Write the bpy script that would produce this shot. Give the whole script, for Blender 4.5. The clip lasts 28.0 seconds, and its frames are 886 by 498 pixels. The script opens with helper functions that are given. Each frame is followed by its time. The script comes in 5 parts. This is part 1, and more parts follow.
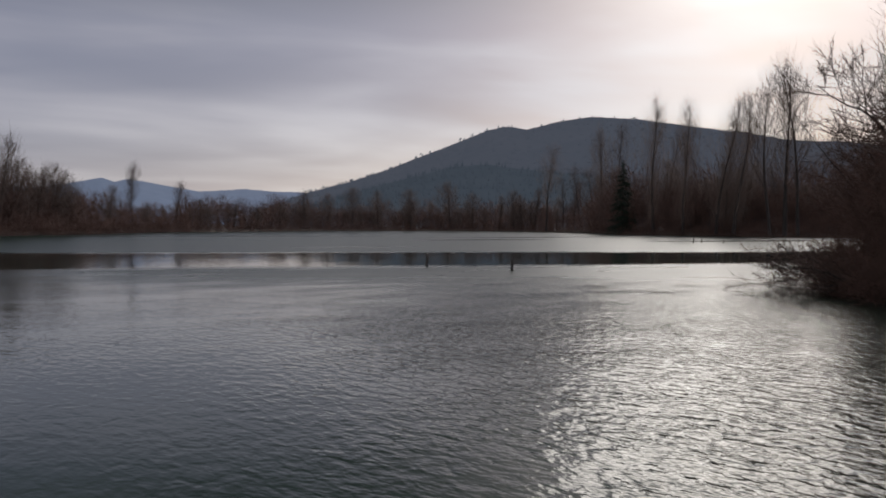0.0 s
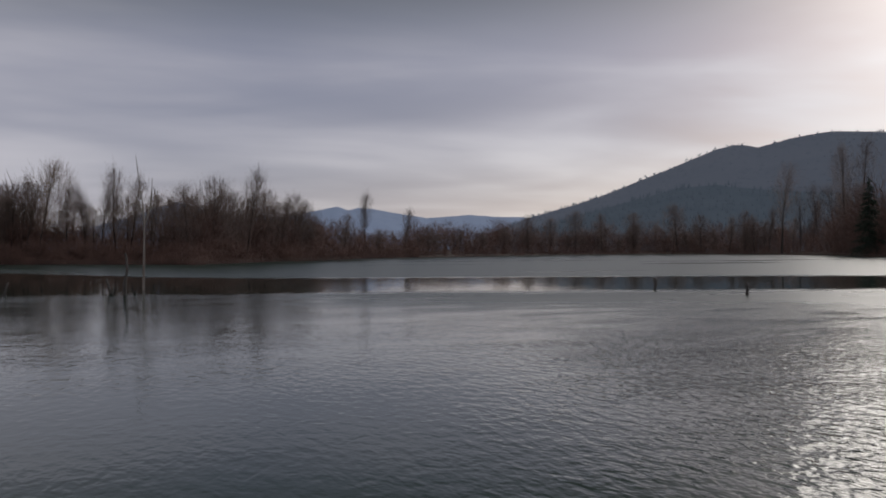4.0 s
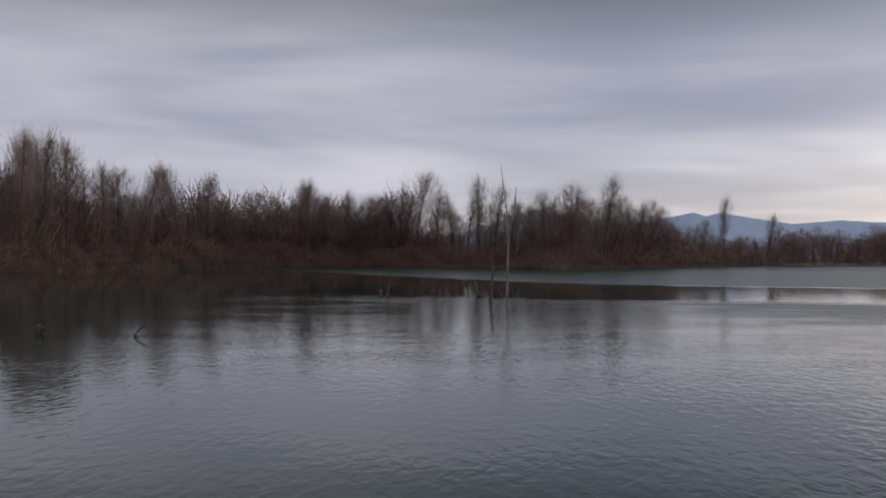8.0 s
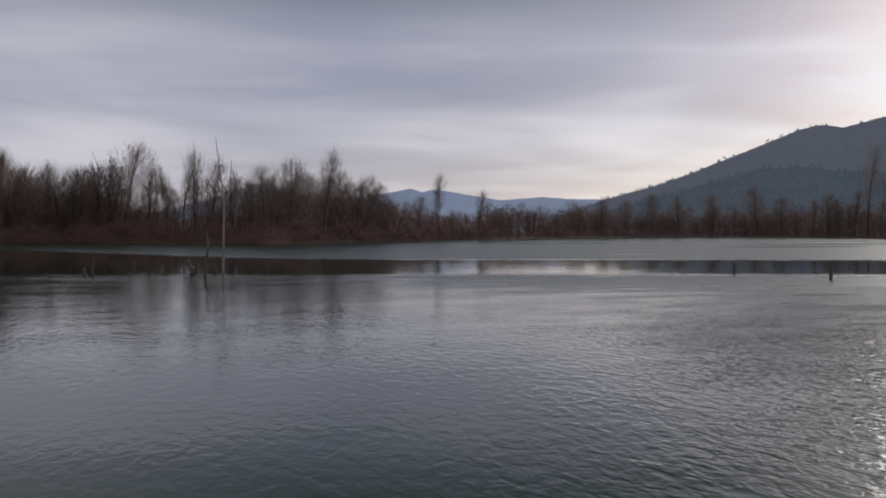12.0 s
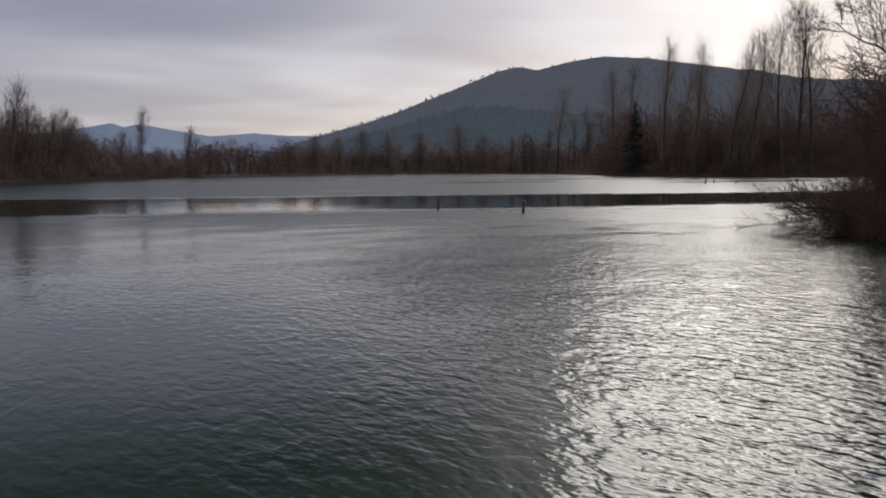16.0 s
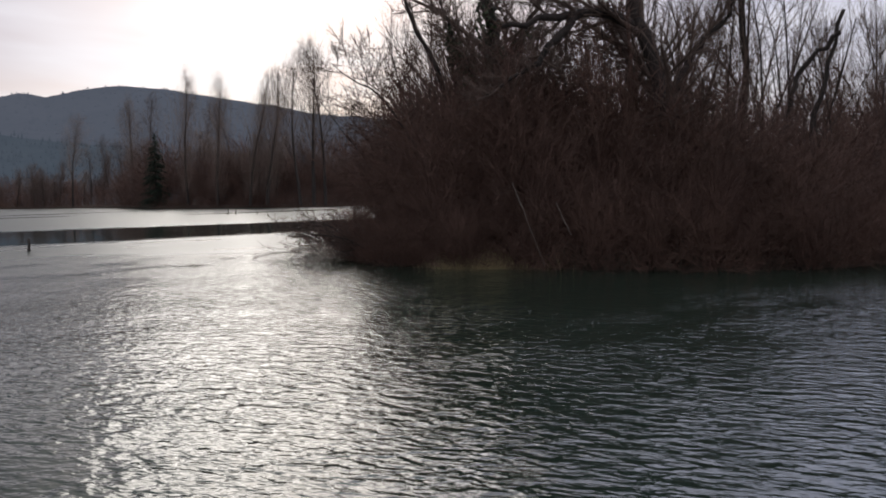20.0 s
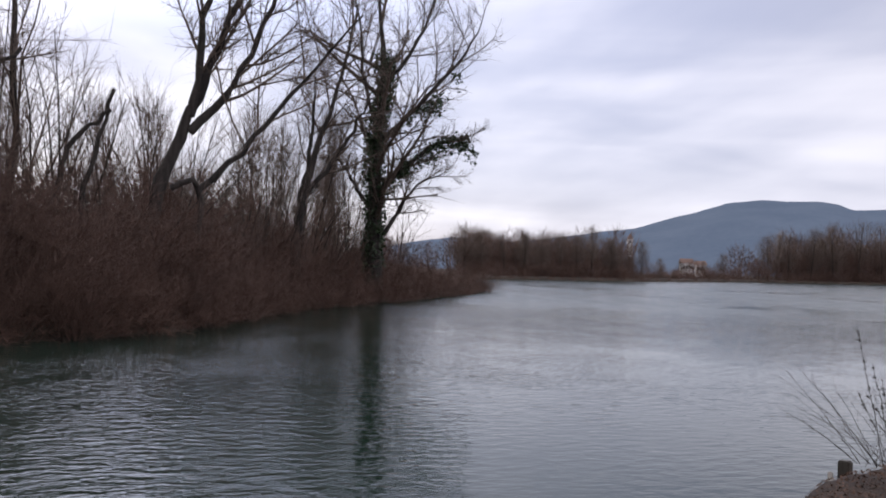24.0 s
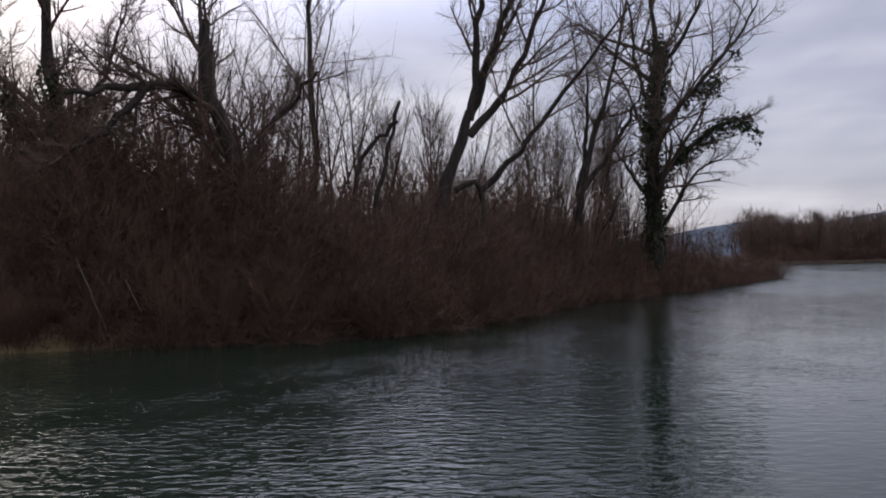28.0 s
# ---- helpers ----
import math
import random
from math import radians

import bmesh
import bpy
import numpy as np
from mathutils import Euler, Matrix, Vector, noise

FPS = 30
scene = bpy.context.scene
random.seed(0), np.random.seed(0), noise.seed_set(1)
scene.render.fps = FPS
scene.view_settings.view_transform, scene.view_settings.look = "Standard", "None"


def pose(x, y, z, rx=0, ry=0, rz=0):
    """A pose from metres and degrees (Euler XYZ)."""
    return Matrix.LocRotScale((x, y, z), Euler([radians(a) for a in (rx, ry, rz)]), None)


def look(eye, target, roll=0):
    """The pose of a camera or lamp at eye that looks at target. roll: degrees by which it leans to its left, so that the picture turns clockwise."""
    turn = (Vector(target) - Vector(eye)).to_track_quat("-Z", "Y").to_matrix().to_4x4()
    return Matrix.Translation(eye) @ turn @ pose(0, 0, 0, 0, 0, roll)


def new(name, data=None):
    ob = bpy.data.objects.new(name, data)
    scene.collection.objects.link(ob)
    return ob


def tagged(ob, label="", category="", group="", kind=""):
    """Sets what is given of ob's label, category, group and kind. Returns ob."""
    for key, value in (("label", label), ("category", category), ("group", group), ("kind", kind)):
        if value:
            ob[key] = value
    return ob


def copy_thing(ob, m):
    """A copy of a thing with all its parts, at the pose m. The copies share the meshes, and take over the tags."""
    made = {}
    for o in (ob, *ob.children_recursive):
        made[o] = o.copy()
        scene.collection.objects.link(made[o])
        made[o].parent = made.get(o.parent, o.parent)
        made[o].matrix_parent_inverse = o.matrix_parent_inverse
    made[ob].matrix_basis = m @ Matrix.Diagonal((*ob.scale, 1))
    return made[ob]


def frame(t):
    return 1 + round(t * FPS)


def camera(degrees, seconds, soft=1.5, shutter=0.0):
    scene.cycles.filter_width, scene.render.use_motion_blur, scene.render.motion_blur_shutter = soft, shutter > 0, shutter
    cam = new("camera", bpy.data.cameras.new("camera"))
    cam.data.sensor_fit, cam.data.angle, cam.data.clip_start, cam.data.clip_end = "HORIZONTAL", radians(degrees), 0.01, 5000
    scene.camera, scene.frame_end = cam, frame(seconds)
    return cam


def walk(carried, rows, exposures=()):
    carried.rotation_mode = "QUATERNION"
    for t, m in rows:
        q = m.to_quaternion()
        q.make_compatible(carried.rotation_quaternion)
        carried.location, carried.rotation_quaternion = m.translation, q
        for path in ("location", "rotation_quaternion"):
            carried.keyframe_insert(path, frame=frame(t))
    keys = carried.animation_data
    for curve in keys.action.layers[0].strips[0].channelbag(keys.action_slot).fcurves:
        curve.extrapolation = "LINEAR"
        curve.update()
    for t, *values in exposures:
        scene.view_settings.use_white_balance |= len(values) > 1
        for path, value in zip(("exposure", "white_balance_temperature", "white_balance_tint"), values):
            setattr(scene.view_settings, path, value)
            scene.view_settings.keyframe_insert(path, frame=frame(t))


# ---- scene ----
# The camera turns on the bank at arm's length from one standing point, two metres over the water.
EYE, ARM = 2.0, 0.57


def held(t, yaw, pitch, roll):
    a, b = radians(yaw), radians(pitch)
    eye = Vector((-math.sin(a) * ARM, math.cos(a) * ARM, EYE))
    ahead = Vector((-math.sin(a) * math.cos(b), math.cos(a) * math.cos(b), math.sin(b)))
    return t, look(eye, eye + ahead * 10, roll)


cam = camera(51.0, 28.0, soft=1.9)
walk(cam, [held(*row) for row in (
    (0, -35.28, -1.41, 0.30),
    (0.5, -35.32, -0.88, 0.29),
    (1, -35.26, -0.42, 0.21),
    (1.5, -33.92, -0.31, 0.21),
    (2, -31.81, -0.33, 0.12),
    (2.5, -29.29, -0.12, -0.21),
    (4.5, -18.48, -0.03, -0.28),
    (5, -15.07, -0.11, -0.38),
    (5.5, -12.14, 0.06, -0.15),
    (6, -8.72, 0.35, -0.12),
    (6.5, -5.32, 0.28, -0.25),
    (7, -2.52, 0.48, -0.21),
    (7.5, -0.81, 0.56, 0.05),
    (8, 0.00, 0.48, 0.26),
    (8.5, -0.80, -0.19, 0.41),
    (9, -3.56, -0.23, 0.73),
    (9.5, -5.13, -0.13, 0.76),
    (10, -6.99, -0.31, 0.58),
    (10.5, -9.57, -0.37, 0.32),
    (11, -12.32, -0.61, 0.25),
    (11.5, -14.83, -0.66, 0.19),
    (12, -17.09, -1.02, -0.00),
    (12.5, -19.00, -1.26, -0.14),
    (14.5, -26.19, -3.24, -0.36),
    (15, -27.99, -3.66, -0.16),
    (15.5, -30.55, -4.38, -0.18),
    (16, -34.60, -4.93, -0.21),
    (16.5, -38.55, -5.20, 0.03),
    (17, -43.85, -5.38, -0.25),
    (17.5, -49.13, -5.19, -0.35),
    (18, -53.15, -4.77, -0.64),
    (18.5, -56.84, -4.57, -0.92),
    (19, -59.06, -4.28, -0.39),
    (19.5, -61.39, -3.56, -0.48),
    (20, -63.22, -3.29, -1.03),
    (20.5, -65.33, -2.83, -0.13),
    (21, -69.96, -2.86, -0.03),
    (21.5, -76.37, -2.71, -0.03),
    (22, -83.94, -1.57, -2.08),
    (22.5, -89.71, -0.39, 1.02),
    (24.5, -110.05, 1.69, 0.30),
    (25, -114.27, 2.72, 0.24),
    (25.5, -118.81, 3.42, 0.23),
    (26, -120.09, 3.39, -0.18),
    (26.5, -119.03, 2.99, -0.43),
    (27, -113.49, 2.09, 0.05),
    (27.5, -101.61, 1.45, -0.49),
    (28, -88.56, 0.81, -1.26),
)], exposures=((0, -0.57), (2.5, -0.52), (5, -0.52), (6, -0.42), (7, -0.25), (8, -0.13), (11, -0.2), (14.5, -0.3), (17, -0.4), (20, -0.12), (21, 0.15), (21.5, 0.55), (22, 0.88), (22.6, 0.95), (23.3, 0.7), (24.5, 0.35), (25, 0.17), (26, -0.13), (27, -0.24), (28, -0.08)))

# ---- light ----
SUN_AZ, SUN_EL = -55.0, 18.0


def toward(az, el):
    a, b = radians(az), radians(el)
    return Vector((-math.sin(a) * math.cos(b), math.cos(a) * math.cos(b), math.sin(b)))


def graph(tree):
    """A short way to write nodes: n(kind, inputs, **settings) gives the node."""
    tree.nodes.clear()

    def n(kind, inputs=None, **settings):
        node = tree.nodes.new(kind)
        if "operation" in settings:
            node.operation = settings["operation"]
        if "data_type" in settings:
            node.data_type = settings["data_type"]
        if "blend_type" in settings:
            node.blend_type = settings["blend_type"]
        if "interpolation_type" in settings:
            node.interpolation_type = settings["interpolation_type"]
        if kind == "ShaderNodeTexSky":
            node.sky_type, node.sun_disc = "NISHITA", False
            node.sun_elevation, node.sun_rotation = radians(SUN_EL), radians(-SUN_AZ)
        for key, value in (inputs or {}).items():
            if isinstance(value, bpy.types.NodeSocket):
                tree.links.new(value, node.inputs[key])
            else:
                node.inputs[key].default_value = value
        return node

    def m(op, *args):
        node = n("ShaderNodeMath", operation=op)
        for i, a in enumerate(args):
            if isinstance(a, bpy.types.NodeSocket):
                tree.links.new(a, node.inputs[i])
            else:
                node.inputs[i].default_value = a
        return node.outputs[0]

    def mix(fac, a, b, blend="MIX"):
        node = n("ShaderNodeMix", data_type="RGBA", blend_type=blend)
        for i, v in ((0, fac), (6, a), (7, b)):
            if isinstance(v, bpy.types.NodeSocket):
                tree.links.new(v, node.inputs[i])
            else:
                node.inputs[i].default_value = v
        return node.outputs[2]

    def span(v, a, b, lo=0.0, hi=1.0):
        node = n("ShaderNodeMapRange", {"Value": v, "From Min": a, "From Max": b, "To Min": lo, "To Max": hi}, interpolation_type="SMOOTHSTEP")
        return node.outputs[0]

    return n, m, mix, span


def overcast():
    world = bpy.data.worlds.new("overcast_sky")
    world.use_nodes = True
    scene.world = world
    n, m, mix, span = graph(world.node_tree)
    way = n("ShaderNodeTexCoord").outputs["Generated"]
    xyz = n("ShaderNodeSeparateXYZ", {0: way}).outputs
    up = m("MAXIMUM", xyz[2], 0.0)
    sky = n("ShaderNodeTexSky").outputs[0]
    blue = mix(1.0, sky, (0.095, 0.085, 0.082, 1), "MULTIPLY")
    # the cloud sheet, laid out flat overhead so that it narrows into streaks towards the horizon
    deep = m("ADD", up, 0.15)
    flat = n("ShaderNodeCombineXYZ", {0: m("DIVIDE", xyz[0], deep), 1: m("DIVIDE", xyz[1], deep), 2: 0.0}).outputs[0]
    lie = n("ShaderNodeMapping", {0: flat, 2: (0, 0, radians(38)), 3: (0.55, 1.0, 1.0), 1: (3.1, 0.7, 0.0)}).outputs[0]
    soft = n("ShaderNodeTexNoise", {"Vector": lie, "Scale": 0.50, "Detail": 3.0, "Roughness": 0.42, "Distortion": 0.6}).outputs[0]
    fine = n("ShaderNodeTexNoise", {"Vector": lie, "Scale": 1.9, "Detail": 5.0, "Roughness": 0.5}).outputs[0]
    thick = m("ADD", m("MULTIPLY", soft, 0.75), m("MULTIPLY", fine, 0.25))
    strip = n("ShaderNodeMapping", {0: way, 3: (1.6, 1.6, 10.0), 1: (0.4, 1.7, 0.3)}).outputs[0]
    strip = n("ShaderNodeTexNoise", {"Vector": strip, "Scale": 1.5, "Detail": 3.0, "Roughness": 0.45, "Distortion": 0.4}).outputs[0]
    level = span(xyz[2], 0.08, 0.40, 0.45, 0.0)
    thick = m("ADD", m("MULTIPLY", thick, m("SUBTRACT", 1.0, level)), m("MULTIPLY", strip, level))
    light = span(thick, 0.37, 0.62)
    near = n("ShaderNodeVectorMath", {0: way, 1: toward(SUN_AZ, SUN_EL)}, operation="DOT_PRODUCT").outputs["Value"]
    near = m("MAXIMUM", near, 0.0)
    light = m("ADD", 0.58, m("MULTIPLY", m("SUBTRACT", light, 0.58), m("ADD", 0.50, m("MULTIPLY", near, 0.55))))
    body = mix(light, (0.355, 0.375, 0.54, 1), (0.80, 0.785, 0.865, 1))
    body = mix(m("MULTIPLY", m("SUBTRACT", 1.0, light), 0.30), body, blue)
    # higher sky tuned for the water's reflections: brighter on the sun's side, darker away
    open_side = n("ShaderNodeVectorMath", {0: way, 1: toward(-80, 15)}, operation="DOT_PRODUCT").outputs["Value"]
    side = m("MULTIPLY", m("SUBTRACT", m("MULTIPLY", span(open_side, 0.45, 1.0), 2.0), 1.35), m("SUBTRACT", 1.0, up))
    # unseen dark cloud added on the left, to dim and grey the near water's reflection
    dim_side = n("ShaderNodeVectorMath", {0: way, 1: toward(-5, 25)}, operation="DOT_PRODUCT").outputs["Value"]
    # sky above the view brightened near the sun, for glints before the spit
    over = m("MULTIPLY", span(up, 0.19, 0.42), span(n("ShaderNodeVectorMath", {0: way, 1: toward(-72, 25)}, operation="DOT_PRODUCT").outputs["Value"], 0.78, 0.98))
    dim_patch = m("MULTIPLY", span(up, 0.19, 0.35), span(dim_side, 0.45, 0.9))
    body = mix(dim_patch, body, mix(1.0, body, (0.98, 1.03, 0.86, 1), "MULTIPLY"))
    body = n("ShaderNodeVectorMath", {0: body, "Scale": m("SUBTRACT", m("ADD", 1.0, m("MULTIPLY", over, 2.4)), m("MULTIPLY", dim_patch, 0.74))}, operation="SCALE").outputs[0]
    # unseen sky at the viewer's back brightened to light the spit's near side
    behind = n("ShaderNodeVectorMath", {0: way, 1: toward(100, 20)}, operation="DOT_PRODUCT").outputs["Value"]
    body = n("ShaderNodeVectorMath", {0: body, "Scale": m("ADD", 1.0, span(behind, 0.25, 0.9, 0.0, 0.35))}, operation="SCALE").outputs[0]
    body = n("ShaderNodeVectorMath", {0: body, "Scale": m("ADD", 1.0, m("MULTIPLY", up, m("ADD", 0.35, side)))}, operation="SCALE").outputs[0]
    # thin cloud lit from behind round the sun, warm where it is seen through more air
    low = span(xyz[2], 0.02, 0.15, 1.0, 0.0)
    warm = mix(low, (1.0, 0.98, 0.84, 1), (1.0, 0.88, 0.58, 1))
    halo = m("ADD", m("MULTIPLY", m("POWER", near, 60.0), 0.50), m("MULTIPLY", m("POWER", near, 14.0), 0.26))
    halo = m("ADD", halo, m("MULTIPLY", m("MULTIPLY", low, m("POWER", near, 3.0)), 0.50))
    halo = m("MULTIPLY", halo, m("ADD", 0.16, m("MULTIPLY", light, 1.25)))
    glow = n("ShaderNodeVectorMath", {0: warm, "Scale": halo}, operation="SCALE").outputs[0]
    out = n("ShaderNodeVectorMath", {0: body, 1: glow}, operation="ADD").outputs[0]
    back = n("ShaderNodeBackground", {"Color": out, "Strength": 1.0})
    n("ShaderNodeOutputWorld", {"Surface": back.outputs[0]})


overcast()
sun = new("sun", bpy.data.lights.new("sun", "SUN"))
sun.data.energy, sun.data.angle, sun.data.color = 0.45, radians(25), (1.0, 0.95, 0.88)
sun.matrix_world = look(toward(SUN_AZ, SUN_EL) * 50, (0, 0, 0))


# ---- materials ----
def matter(name, low, high, rough=0.85, size=3.0, bump=0.3, fine=30.0, stretch=(1, 1, 1), each=0.0, isle=0.0, spec=0.3, glow=None):
    """A surface of two colours mixed by a coarse and a fine grain, with relief. each, isle: how far single objects or
    pieces differ. glow: emission that stands in for haze over far land.
    """
    mat = bpy.data.materials.new(name)
    mat.use_nodes = True
    n, m, mix, span = graph(mat.node_tree)
    at = n("ShaderNodeTexCoord").outputs["Object"]
    at = n("ShaderNodeMapping", {0: at, 3: stretch}).outputs[0]
    big = n("ShaderNodeTexNoise", {"Vector": at, "Scale": size, "Detail": 5.0}).outputs[0]
    small = n("ShaderNodeTexNoise", {"Vector": at, "Scale": fine, "Detail": 4.0}).outputs[0]
    k = m("ADD", m("MULTIPLY", span(big, 0.3, 0.7), 0.65), m("MULTIPLY", span(small, 0.3, 0.7), 0.35))
    col = mix(k, (*low, 1), (*high, 1))
    if each:
        one = n("ShaderNodeObjectInfo").outputs["Random"]
        col = n("ShaderNodeHueSaturation", {"Color": col, "Value": m("ADD", 1.0 - each / 2, m("MULTIPLY", one, each))}).outputs[0]
    if isle:
        one = n("ShaderNodeNewGeometry").outputs["Random Per Island"]
        col = n("ShaderNodeHueSaturation", {"Color": col, "Value": m("ADD", 1.0 - isle / 2, m("MULTIPLY", one, isle))}).outputs[0]
    p = n("ShaderNodeBsdfPrincipled", {"Base Color": col, "Roughness": rough, "Specular IOR Level": spec})
    if bump:
        b = n("ShaderNodeBump", {"Height": small, "Strength": bump, "Distance": 0.02})
        mat.node_tree.links.new(b.outputs[0], p.inputs["Normal"])
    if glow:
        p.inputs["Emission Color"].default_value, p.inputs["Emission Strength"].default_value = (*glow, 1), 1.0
    n("ShaderNodeOutputMaterial", {"Surface": p.outputs[0]})
    return mat


def pond_water():
    mat = bpy.data.materials.new("pond_water")
    mat.use_nodes = True
    n, m, mix, span = graph(mat.node_tree)
    at = n("ShaderNodeTexCoord").outputs["Object"]
    xyz = n("ShaderNodeSeparateXYZ", {0: at}).outputs
    drift = n("ShaderNodeTexNoise", {"Vector": n("ShaderNodeMapping", {0: at, 3: (1, 2.2, 1), 2: (0, 0, radians(-20))}).outputs[0], "Scale": 0.035, "Detail": 3.0}).outputs[0]
    wob = m("MULTIPLY", m("SUBTRACT", drift, 0.5), 14.0)
    # the lee: a calm lane across the pond between two lines, wind-ruffled on either side
    inner = m("ADD", m("ADD", xyz[1], m("MULTIPLY", xyz[0], 0.31)), m("MULTIPLY", wob, 0.15))
    outer = m("ADD", m("ADD", xyz[1], m("MULTIPLY", xyz[0], 0.42)), m("MULTIPLY", wob, 0.3))
    turned = m("ADD", m("ADD", xyz[1], m("MULTIPLY", xyz[0], 1.75)), wob)
    past_in, past_out = span(inner, 44.0, 49.5), m("MULTIPLY", span(outer, 72.0, 83.0), span(turned, 82.0, 94.0))
    # narrow smooth strips out in the wind
    slick = n("ShaderNodeTexNoise", {"Vector": n("ShaderNodeMapping", {0: at, 3: (0.18, 1, 1), 2: (0, 0, radians(18))}).outputs[0], "Scale": 0.075, "Detail": 2.0}).outputs[0]
    slick = m("MULTIPLY", span(slick, 0.60, 0.66), span(inner, 48.0, 70.0))
    lane = m("MULTIPLY", past_in, m("SUBTRACT", 1.0, past_out))
    # the wind comes down one lane before the sun and widens; the sheltered sides stay smooth
    u = m("ADD", m("MULTIPLY", xyz[0], 0.848), m("MULTIPLY", xyz[1], 0.530))
    v = m("SUBTRACT", m("MULTIPLY", xyz[0], 0.530), m("MULTIPLY", xyz[1], 0.848))
    lee = span(v, -3.0, 3.0)
    v = m("ABSOLUTE", v)
    u = m("MAXIMUM", u, 0.0)
    off = m("SUBTRACT", v, m("ADD", m("MULTIPLY", u, m("ADD", 0.09, m("MULTIPLY", lee, 0.56))), m("MULTIPLY", m("MULTIPLY", u, u), m("SUBTRACT", 0.025, m("MULTIPLY", lee, 0.023)))))
    open_ = span(m("DIVIDE", off, m("ADD", 2.0, m("MULTIPLY", u, 0.22))), -0.9, 1.3, 0.0, 1.0)
    aside = open_
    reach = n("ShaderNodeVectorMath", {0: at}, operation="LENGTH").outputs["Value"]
    open_ = m("ADD", m("MULTIPLY", m("SUBTRACT", 1.0, open_), m("ADD", 1.1, m("MULTIPLY", lee, 0.1))), m("MULTIPLY", open_, m("MULTIPLY", m("ADD", m("MULTIPLY", span(reach, 7.0, 26.0, 0.11, 0.42), span(xyz[1], -13.0, -4.0)), m("MULTIPLY", span(reach, 20.0, 42.0, 0.13, 0.8), span(xyz[1], -13.0, -4.0, 1.0, 0.0))), span(xyz[0], -16.0, 2.0, 0.5, 1.0))))
    puff = n("ShaderNodeTexNoise", {"Vector": n("ShaderNodeMapping", {0: at, 3: (1, 1.8, 1), 2: (0, 0, radians(62))}).outputs[0], "Scale": 0.28, "Detail": 2.0}).outputs[0]
    gust = m("ADD", m("ADD", 0.50, m("MULTIPLY", span(drift, 0.35, 0.65), 0.5)), m("MULTIPLY", span(puff, 0.35, 0.65), 0.5))
    force = m("MULTIPLY", m("MULTIPLY", open_, gust), m("SUBTRACT", 1.0, m("MULTIPLY", lane, 0.88)))
    force = m("MINIMUM", m("MULTIPLY", m("ADD", force, m("MULTIPLY", past_out, 0.7)), m("SUBTRACT", 1.0, m("MULTIPLY", slick, 0.85))), 2.0)
    def squeezed(deg, k):
        way = n("ShaderNodeMapping", {0: at, 2: (0, 0, radians(deg))}).outputs[0]
        return n("ShaderNodeMapping", {0: way, 3: (1.0, k, 1.0)}).outputs[0]

    lie = squeezed(98, 1.8)
    a = n("ShaderNodeTexNoise", {"Vector": lie, "Scale": 3.3, "Detail": 2.0, "Roughness": 0.42, "Distortion": 0.5}).outputs[0]
    lie = squeezed(82, 1.7)
    b = n("ShaderNodeTexNoise", {"Vector": lie, "Scale": 8.5, "Detail": 1.5, "Roughness": 0.45}).outputs[0]
    lie = n("ShaderNodeMapping", {0: at, 2: (0, 0, radians(-26))}).outputs[0]
    crest = n("ShaderNodeTexWave", {"Vector": lie, "Scale": 1.0, "Distortion": 6.0, "Detail": 2.0, "Detail Scale": 1.2, "Detail Roughness": 0.5}).outputs[1]
    high = m("ADD", m("ADD", m("MULTIPLY", a, 0.034), m("MULTIPLY", b, 0.012)), m("MULTIPLY", crest, 0.0022))
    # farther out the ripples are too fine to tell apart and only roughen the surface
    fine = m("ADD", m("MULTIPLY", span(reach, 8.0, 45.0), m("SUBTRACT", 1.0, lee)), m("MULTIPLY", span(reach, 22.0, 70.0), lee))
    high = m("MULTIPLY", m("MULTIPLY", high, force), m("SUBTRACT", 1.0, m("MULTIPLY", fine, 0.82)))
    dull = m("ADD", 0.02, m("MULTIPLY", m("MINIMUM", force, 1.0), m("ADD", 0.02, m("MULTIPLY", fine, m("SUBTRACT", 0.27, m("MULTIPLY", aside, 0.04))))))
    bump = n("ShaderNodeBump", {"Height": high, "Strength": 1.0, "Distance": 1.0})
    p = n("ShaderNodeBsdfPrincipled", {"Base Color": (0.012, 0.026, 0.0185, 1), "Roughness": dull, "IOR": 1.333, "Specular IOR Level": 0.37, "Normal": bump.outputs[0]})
    n("ShaderNodeOutputMaterial", {"Surface": p.outputs[0]})
    return mat


BARK = matter("grey_brown_bark", (0.018, 0.015, 0.013), (0.058, 0.047, 0.040), size=2.0, fine=14.0, stretch=(3, 3, 0.6), bump=0.5, each=0.3)
TWIG = matter("brown_twigs", (0.070, 0.050, 0.040), (0.145, 0.105, 0.083), size=0.5, fine=6.0, bump=0, each=0.35)
PALE_TWIG = matter("tan_twigs", (0.12, 0.088, 0.068), (0.22, 0.165, 0.13), size=0.4, fine=6.0, bump=0, each=0.3)
RED_TWIG = matter("red_brown_shrub_twigs", (0.062, 0.035, 0.026), (0.142, 0.082, 0.060), size=0.35, fine=4.0, bump=0, each=0.35)
DEAD = matter("bleached_dead_wood", (0.13, 0.11, 0.09), (0.27, 0.235, 0.195), size=1.5, fine=18.0, stretch=(3, 3, 0.5), bump=0.4)
WET = matter("wet_dark_wood", (0.035, 0.03, 0.026), (0.09, 0.075, 0.06), size=4.0, fine=24.0, stretch=(2, 2, 0.6), rough=0.55, bump=0.5)
IVY = matter("dark_ivy_leaves", (0.012, 0.024, 0.010), (0.036, 0.058, 0.022), size=1.5, fine=9.0, bump=0, rough=0.5, isle=0.6)
NEEDLE = matter("dark_needles", (0.018, 0.030, 0.020), (0.04, 0.055, 0.035), size=1.0, fine=9.0, bump=0, isle=0.4)
